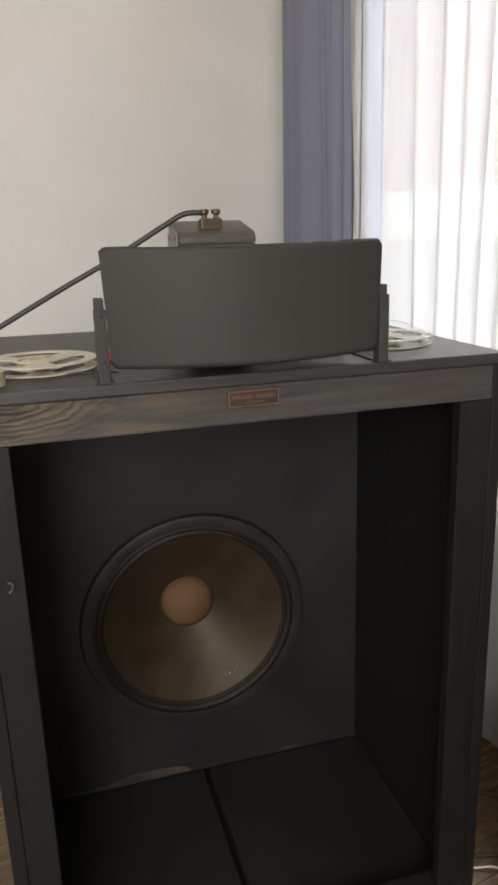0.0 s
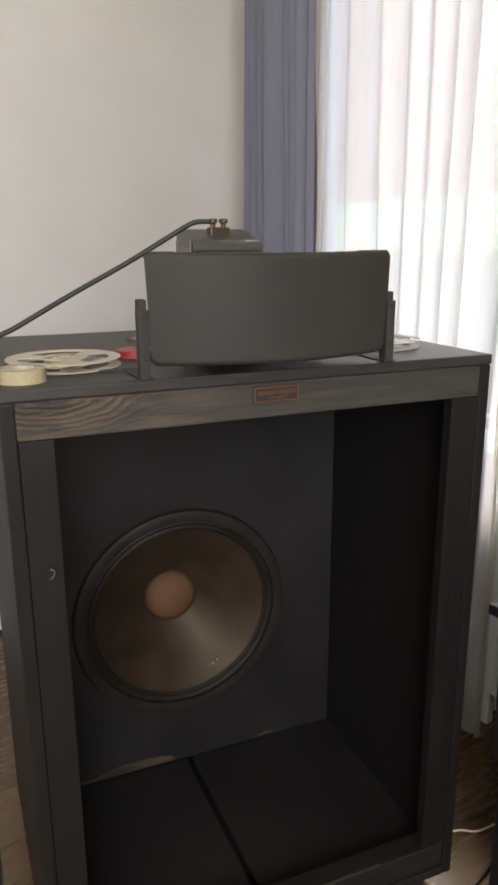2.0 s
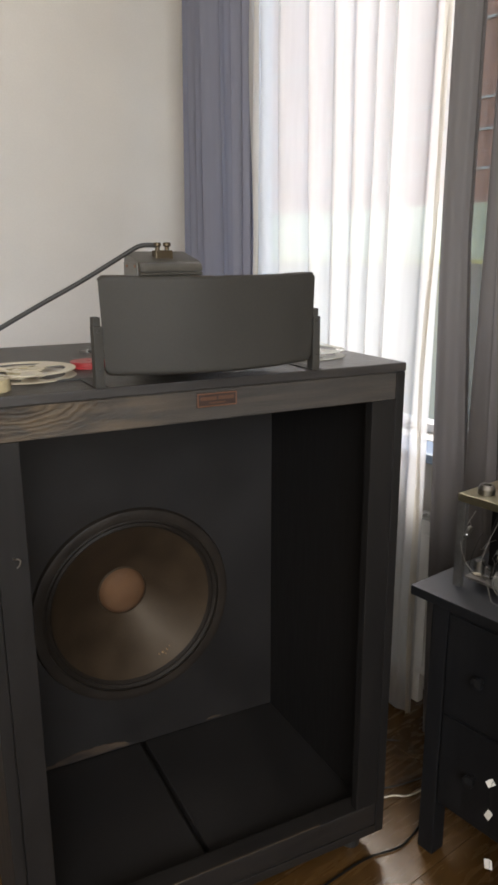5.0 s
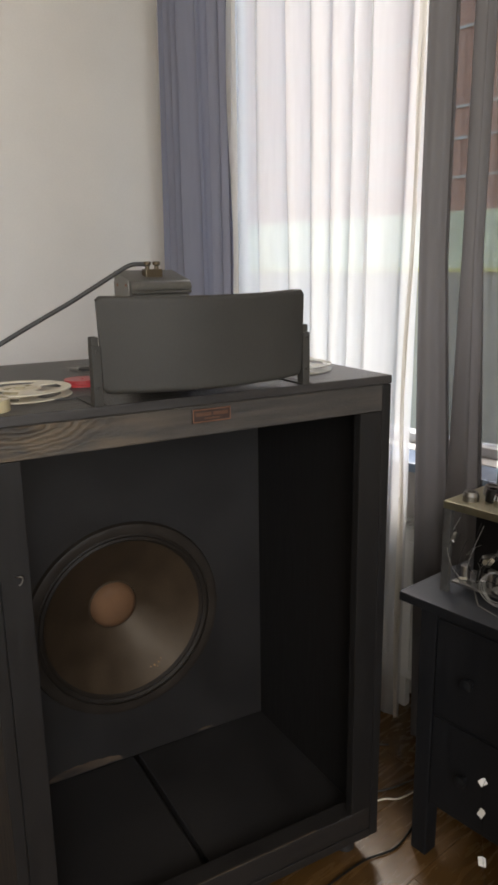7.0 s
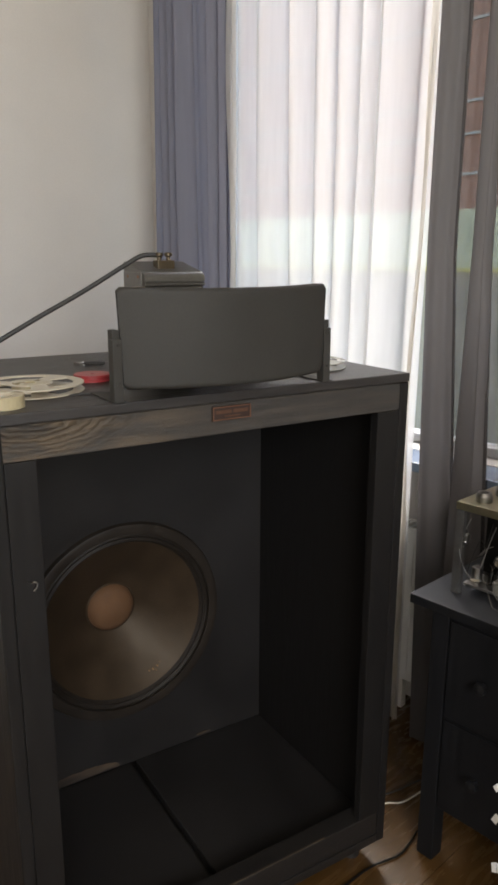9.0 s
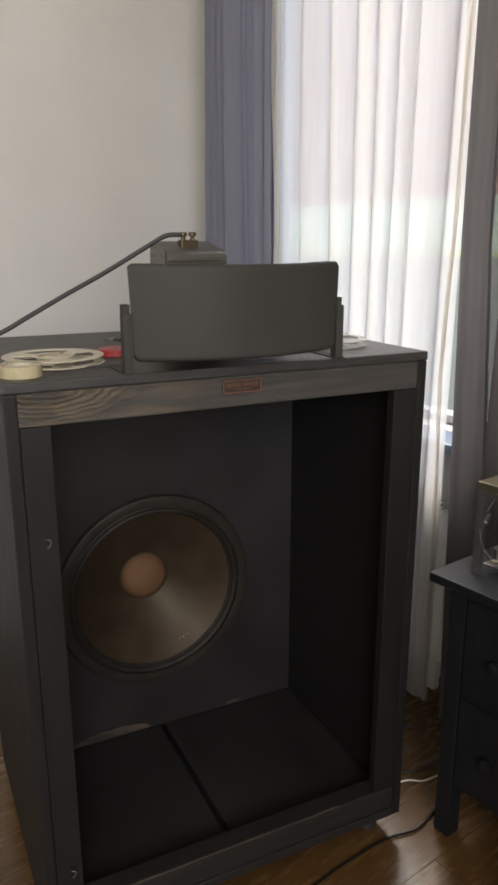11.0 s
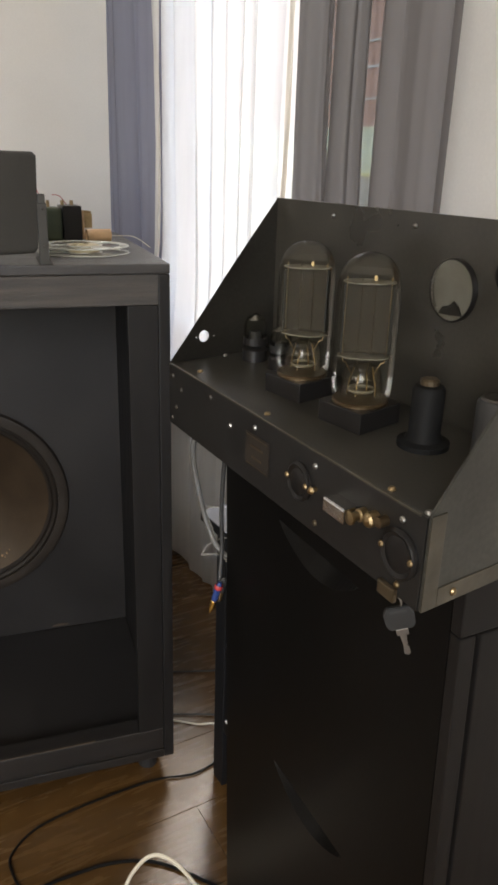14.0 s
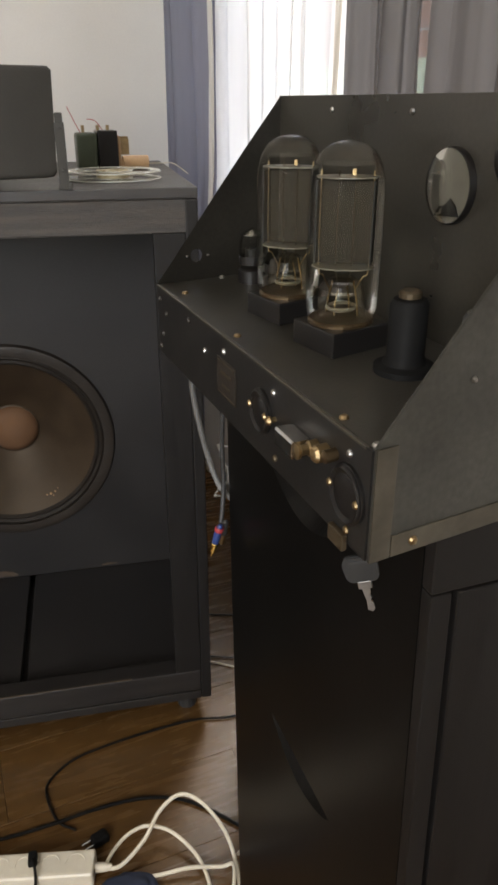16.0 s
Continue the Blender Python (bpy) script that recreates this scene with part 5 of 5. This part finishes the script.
def big_valve(x, y, turn):
    """A large glass power valve on a square socket."""
    c, f = pose(x, y, -0.009), pose(x, y, 0)
    s = part("socket", merge(None, box(-0.0262, -0.0262, 0.0, 0.0262, 0.0262, 0.018, 0.0012), f @ pose(0, 0, 0, 0, 0, 8)), BAKELITE, am, "square black valve socket")
    part("base", lathe([(0.0, 0.0272), (0.0255, 0.0272), (0.0255, 0.0292), (0.024, 0.0305), (0.0, 0.031)], 28, m=c), BRONZE, s, "bronze valve base")
    part("bulb", lathe([(0.0235, 0.030), (0.0265, 0.033), (0.0276, 0.040), (0.028, 0.055), (0.028, 0.113), (0.0272, 0.126), (0.0245, 0.137), (0.0195, 0.1445), (0.012, 0.1495), (0.005, 0.1512), (0, 0.1515)], 40, m=c), BULB, s, "clear glass bulb", True)
    part("getter", lathe([(0.0240, 0.1365), (0.0190, 0.1440), (0.0118, 0.1488), (0.005, 0.1505), (0, 0.1507)], 32, m=c), SILVERED, s, "silvered top of the bulb", True)
    m = c @ pose(0, 0, 0, 0, 0, turn)
    part("anode", merge(None, box(-0.0205, -0.009, 0.070, 0.0205, 0.009, 0.126, 0.003), m), GAUZE, s, "grey gauze anode")
    for k in (-0.0205, 0.0205):
        part("rib", merge(None, box(k - 0.0007, -0.0100, 0.070, k + 0.0007, 0.0100, 0.126), m), ANODE, s)
    rnd = random.Random(int(x * 1000))
    for z in (0.0665, 0.1275):
        rim = [(0.0235 * math.cos(a) * (1 + rnd.uniform(-0.05, 0.04)), 0.0155 * math.sin(a) * (1 + rnd.uniform(-0.12, 0.06))) for a in (2 * math.pi * i / 26 for i in range(26))]
        part("spacer", merge(None, prism(rim, "z", z, z + 0.0009), m), MICA, s, "ragged mica spacer")
    part("stem", lathe([(0.0185, 0.031), (0.0182, 0.047), (0.0160, 0.055), (0.008, 0.0595), (0, 0.0605)], 20, m=c), STEMGLASS, s, smooth=True)
    part("press", merge(None, box(-0.010, -0.003, 0.045, 0.010, 0.003, 0.056, 0.002), m), STEMGLASS, s)
    for dx in (-0.019, -0.006, 0.006, 0.019):
        part("support_wire", merge(None, tube([(dx * 0.5, 0, 0.050), (dx * 0.8, 0, 0.060), (dx, 0, 0.068), (dx, 0, 0.132)], 0.0004, 6), m), BRASS if abs(dx) > 0.01 else BRONZE_DARK, s)
    for dx, dy, h in ((-0.011, 0.004, 0.056), (-0.004, -0.006, 0.050), (0.005, 0.005, 0.053), (0.012, -0.003, 0.057)):
        part("lead_wire", merge(None, tube([(dx * 1.1, dy, 0.032), (dx, dy * 0.8, 0.042), (dx * 0.7, dy * 0.2, h)], 0.0007, 6), m), BRASS, s, "bright lead wire in the stem")
    part("stem_ring", merge(None, lathe([(0.0115, 0.036), (0.0125, 0.0375), (0.0115, 0.039)], 20), m), MICA, s)
    part("getter_cup", merge(None, box(0.0035, -0.0015, 0.129, 0.0060, 0.0015, 0.133), m), BRASS, s)
    return s


big_valve(0.161, 0.073, 48)
big_valve(0.254, 0.073, 52)


def small_valve(x, y, r, h):
    s = part("small_valve", lathe([(0, 0), (r * 1.1, 0), (r * 1.1, 0.012), (r * 0.9, 0.014), (0, 0.014)], 20, m=pose(x, y, 0)), BAKELITE, am, "small glass valve", True)
    part("bulb", lathe([(r * 0.95, 0.014), (r, 0.02), (r, h - 0.012), (r * 0.8, h - 0.004), (r * 0.3, h), (0, h + 0.002)], 24, m=pose(x, y, 0)), BULB, s, smooth=True)
    part("electrode", cyl(r * 0.55, 0.02, h - 0.018, 14, m=pose(x, y, 0)), ANODE, s)
    part("getter", lathe([(r * 0.8, h - 0.005), (r * 0.3, h - 0.001), (0, h + 0.001)], 20, m=pose(x, y, 0)), GETTER, s, smooth=True)
    part("shield", lathe([(r * 1.02, 0.018), (r * 1.02, 0.026), (r * 1.05, 0.026), (r * 1.05, 0.018)], 20, m=pose(x, y, 0)), BAKELITE, s)
    return s


small_valve(0.034, 0.093, 0.0135, 0.051)
small_valve(0.078, 0.100, 0.012, 0.046)
s = part("black_valve", lathe([(0, 0), (0.022, 0), (0.022, 0.004), (0.016, 0.006), (0.0135, 0.011), (0.0135, 0.046), (0.0115, 0.049), (0, 0.050)], 28, m=pose(0.325, 0.085, 0)), MATTBLACK, am, "black metal-shelled valve", True)
part("cap", lathe([(0.008, 0.050), (0.008, 0.0535), (0.006, 0.055), (0, 0.055)], 14, m=pose(0.325, 0.085, 0)), BRONZE_DARK, s)
s = part("can_capacitor", lathe([(0, 0), (0.015, 0), (0.015, 0.044), (0.013, 0.047), (0, 0.047)], 24, m=pose(0.372, 0.112, 0)), RUBBER, am, "black can capacitor", True)
part("top", lathe([(0.0128, 0.0472), (0.010, 0.0485), (0, 0.0485)], 24, m=pose(0.372, 0.112, 0)), STEEL, s)

for o in am.children:                         # the near side plate stands a little askew
    if o.name.split(".")[0] in ("side_plate", "deck"):
        for v in o.data.vertices:
            if v.co.x < 0.01:
                v.co.x -= 0.045 * v.co.y
for o in am.children_recursive:               # the case leans a little out of square
    for v in o.data.vertices:
        v.co.x -= 0.115 * v.co.y

# ---- cables and things on the floor ----


def floor_cable(name, pts, r, mat, label):
    o = thing(name, pose(0, 0, 0), label, "cable")
    part("sheath", tube(pts, r, 8, smooth=8), mat, o, smooth=True)
    return o


Z = FZ + 0.0045
floor_cable("black_cable", [(0.56, 0.02, Z), (0.478, -0.012, Z), (0.40, -0.005, Z), (0.333, -0.010, Z), (0.207, -0.034, Z), (0.12, -0.062, Z), (0.070, -0.11, Z), (0.068, -0.15, Z), (0.090, -0.208, Z), (0.125, -0.235, Z)], 0.0024, MATTBLACK, "thin black cable curling over the wooden floor")
floor_cable("black_cable", [(-0.40, -0.20, Z), (-0.2, -0.235, Z), (-0.012, -0.225, Z), (0.09, -0.212, Z + 0.002), (0.157, -0.197, Z), (0.257, -0.190, Z), (0.344, -0.215, Z), (0.429, -0.285, Z), (0.50, -0.36, Z)], 0.0034, MATTBLACK, "black mains cable lying across the wooden floor")
floor_cable("white_cable", [(0.170, -0.333, FZ + 0.018), (0.205, -0.337, FZ + 0.018), (0.252, -0.31, FZ + 0.04), (0.286, -0.275, FZ + 0.066), (0.327, -0.262, FZ + 0.083), (0.367, -0.285, FZ + 0.075), (0.40, -0.33, FZ + 0.048), (0.412, -0.375, FZ + 0.018), (0.41, -0.43, Z), (0.40, -0.52, Z)], 0.0038, WHITEPVC, "white mains cable rising in a loop from the power strip")
floor_cable("white_cable", [(0.178, -0.332, FZ + 0.018), (0.188, -0.310, FZ + 0.014), (0.205, -0.288, FZ + 0.014), (0.23, -0.275, FZ + 0.022), (0.262, -0.275, FZ + 0.03), (0.305, -0.295, FZ + 0.026), (0.345, -0.345, FZ + 0.015), (0.36, -0.40, Z), (0.355, -0.47, Z)], 0.0036, WHITEPVC, "white mains cable looped on the floor")
floor_cable("white_cable", [(0.235, -0.36, Z), (0.28, -0.365, FZ + 0.012), (0.33, -0.365, FZ + 0.015), (0.385, -0.375, FZ + 0.016), (0.405, -0.385, FZ + 0.03), (0.40, -0.42, FZ + 0.03), (0.385, -0.46, Z)], 0.0036, WHITEPVC, "white cable lying beside the power strip")
floor_cable("white_wire", [(0.40, 0.20, Z), (0.47, 0.17, Z), (0.523, 0.141, Z), (0.56, 0.128, Z + 0.004), (0.605, 0.112, Z), (0.70, 0.12, Z)], 0.0023, WHITEPVC, "thin white wire on the floor by the chest")
floor_cable("dark_wire", [(0.40, 0.215, Z), (0.45, 0.20, Z), (0.53, 0.175, Z), (0.60, 0.155, Z), (0.70, 0.15, Z)], 0.0022, RUBBER, "thin dark wire on the floor by the window")
floor_cable("dark_wire", [(0.40, 0.385, Z), (0.50, 0.36, Z), (0.621, 0.33, Z), (0.66, 0.335, Z), (0.72, 0.30, Z)], 0.0022, RUBBER, "thin dark wire on the floor below the curtain")

ws = floor_cable("white_cable", [(0.42, -0.35, Z), (0.47, -0.312, Z), (0.505, -0.308, Z), (0.54, -0.318, Z), (0.60, -0.345, Z)], 0.0035, WHITEPVC, "white cable with a paper strap running under the chest")
part("strap", box(0.497, -0.317, FZ + 0.0002, 0.511, -0.299, FZ + 0.012, 0.001), PAPER, ws)
ps = thing("power_strip", pose(0.160, -0.331, FZ, 0, 0, -8), "white five-way power strip lying on the floor", "power strip")
part("body", box(-0.30, -0.026, 0.0, 0.0, 0.026, 0.036, 0.006, seg=3), WHITEPVC, ps)
part("strain_relief", lathe([(0.009, 0), (0.008, 0.02), (0.005, 0.03), (0, 0.03)], 14, m=pose(0, 0, 0.018, 0, 90)), WHITEPVC, ps)
for i in range(6):
    x = -0.034 - i * 0.045
    so = part("outlet", lathe([(0.0175, 0.0362), (0.018, 0.0372), (0.0165, 0.0372), (0.0155, 0.029), (0, 0.029)], 28, m=pose(x, 0, 0)), WHITEPVC, ps, "round mains outlet", True)
    for dx in (-0.0095, 0.0095):
        part("pin_hole", cyl(0.0034, 0.0285, 0.0296, 10, m=pose(x + dx * 0.7, dx * 0.7, 0)), MATTBLACK, so)
    for sy in (-1, 1):
        part("earth_clip", box(x - 0.0028, sy * 0.0135 - 0.0018, 0.0292, x + 0.0028, sy * 0.0135 + 0.0018, 0.034), GREYMETAL, so)
pg = thing("black_plug", pose(0.168, -0.268, FZ, 0, 0, 25), "black mains plug lying on the floor", "plug")
part("body", box(-0.014, -0.011, 0.0, 0.018, 0.011, 0.021, 0.006, seg=3), MATTBLACK, pg)
for y in (-0.006, 0.006):
    part("pin", cyl(0.0022, 0, 0.018, 10, m=pose(-0.014, y, 0.0105, 0, -90)), CHROME, pg)
pg2 = thing("black_plug", pose(0.052, -0.318, FZ + 0.0362), "black plug with a thin cable in the power strip", "plug")
part("body", box(-0.008, -0.004, 0.0, 0.008, 0.022, 0.014, 0.004, seg=3), MATTBLACK, pg2)
part("lead", tube([(0.0, 0.004, 0.012), (0.004, -0.008, 0.016), (0.006, -0.024, 0.006), (0.005, -0.036, -0.010), (0.002, -0.05, -0.026), (-0.01, -0.09, -0.0335), (-0.04, -0.15, -0.0335)], 0.0026, 8), MATTBLACK, pg2)
bl = thing("navy_cloth", pose(0.212, -0.388, FZ), "crumpled navy blue cloth on the floor", "cloth")
b = bmesh.new()
bmesh.ops.create_icosphere(b, subdivisions=4, radius=1)
for v in b.verts:
    k = 1 + 0.16 * noise.noise(v.co * 2.3) + 0.07 * noise.noise(v.co * 6)
    v.co = Vector((v.co.x * 0.055 * k, v.co.y * 0.04 * k, max(0.0, v.co.z * 0.022 * k + 0.008)))
part("cloth", b, NAVY, bl, smooth=True)

# ---- floor boards ----
fl = structure("floor", box(LEFT - 0.2, FRONT - 0.2, -0.22, WIN + 0.20, BACK + 0.2, -0.012), RUBBER, label="brown oak plank floor", category="floor")
PW, PL = 0.19, 1.25
meshes = []
for ln in (PL, 0.62):
    me_b = box(-ln / 2 + 0.0006, -PW / 2 + 0.0006, -0.012, ln / 2 - 0.0006, PW / 2 - 0.0004, 0.0, 0.0004, seg=1)
    me = bpy.data.meshes.new("plank")
    me_b.to_mesh(me)
    me_b.free()
    me.materials.append(OAK)
    meshes.append(me)
k = 0
for r in range(26):
    y = FRONT + 0.08 + r * PW
    off = (r * 0.47) % PL
    x = LEFT - off + PL / 2
    while x < WIN + PL / 2:
        o = new("plank", meshes[0])
        o.parent = fl
        lo, hi = max(LEFT, x - PL / 2), min(WIN, x + PL / 2)
        o.matrix_basis = pose((lo + hi) / 2, y, 0) @ Matrix.Diagonal(((hi - lo) / PL, 1, 1, 1))
        x += PL
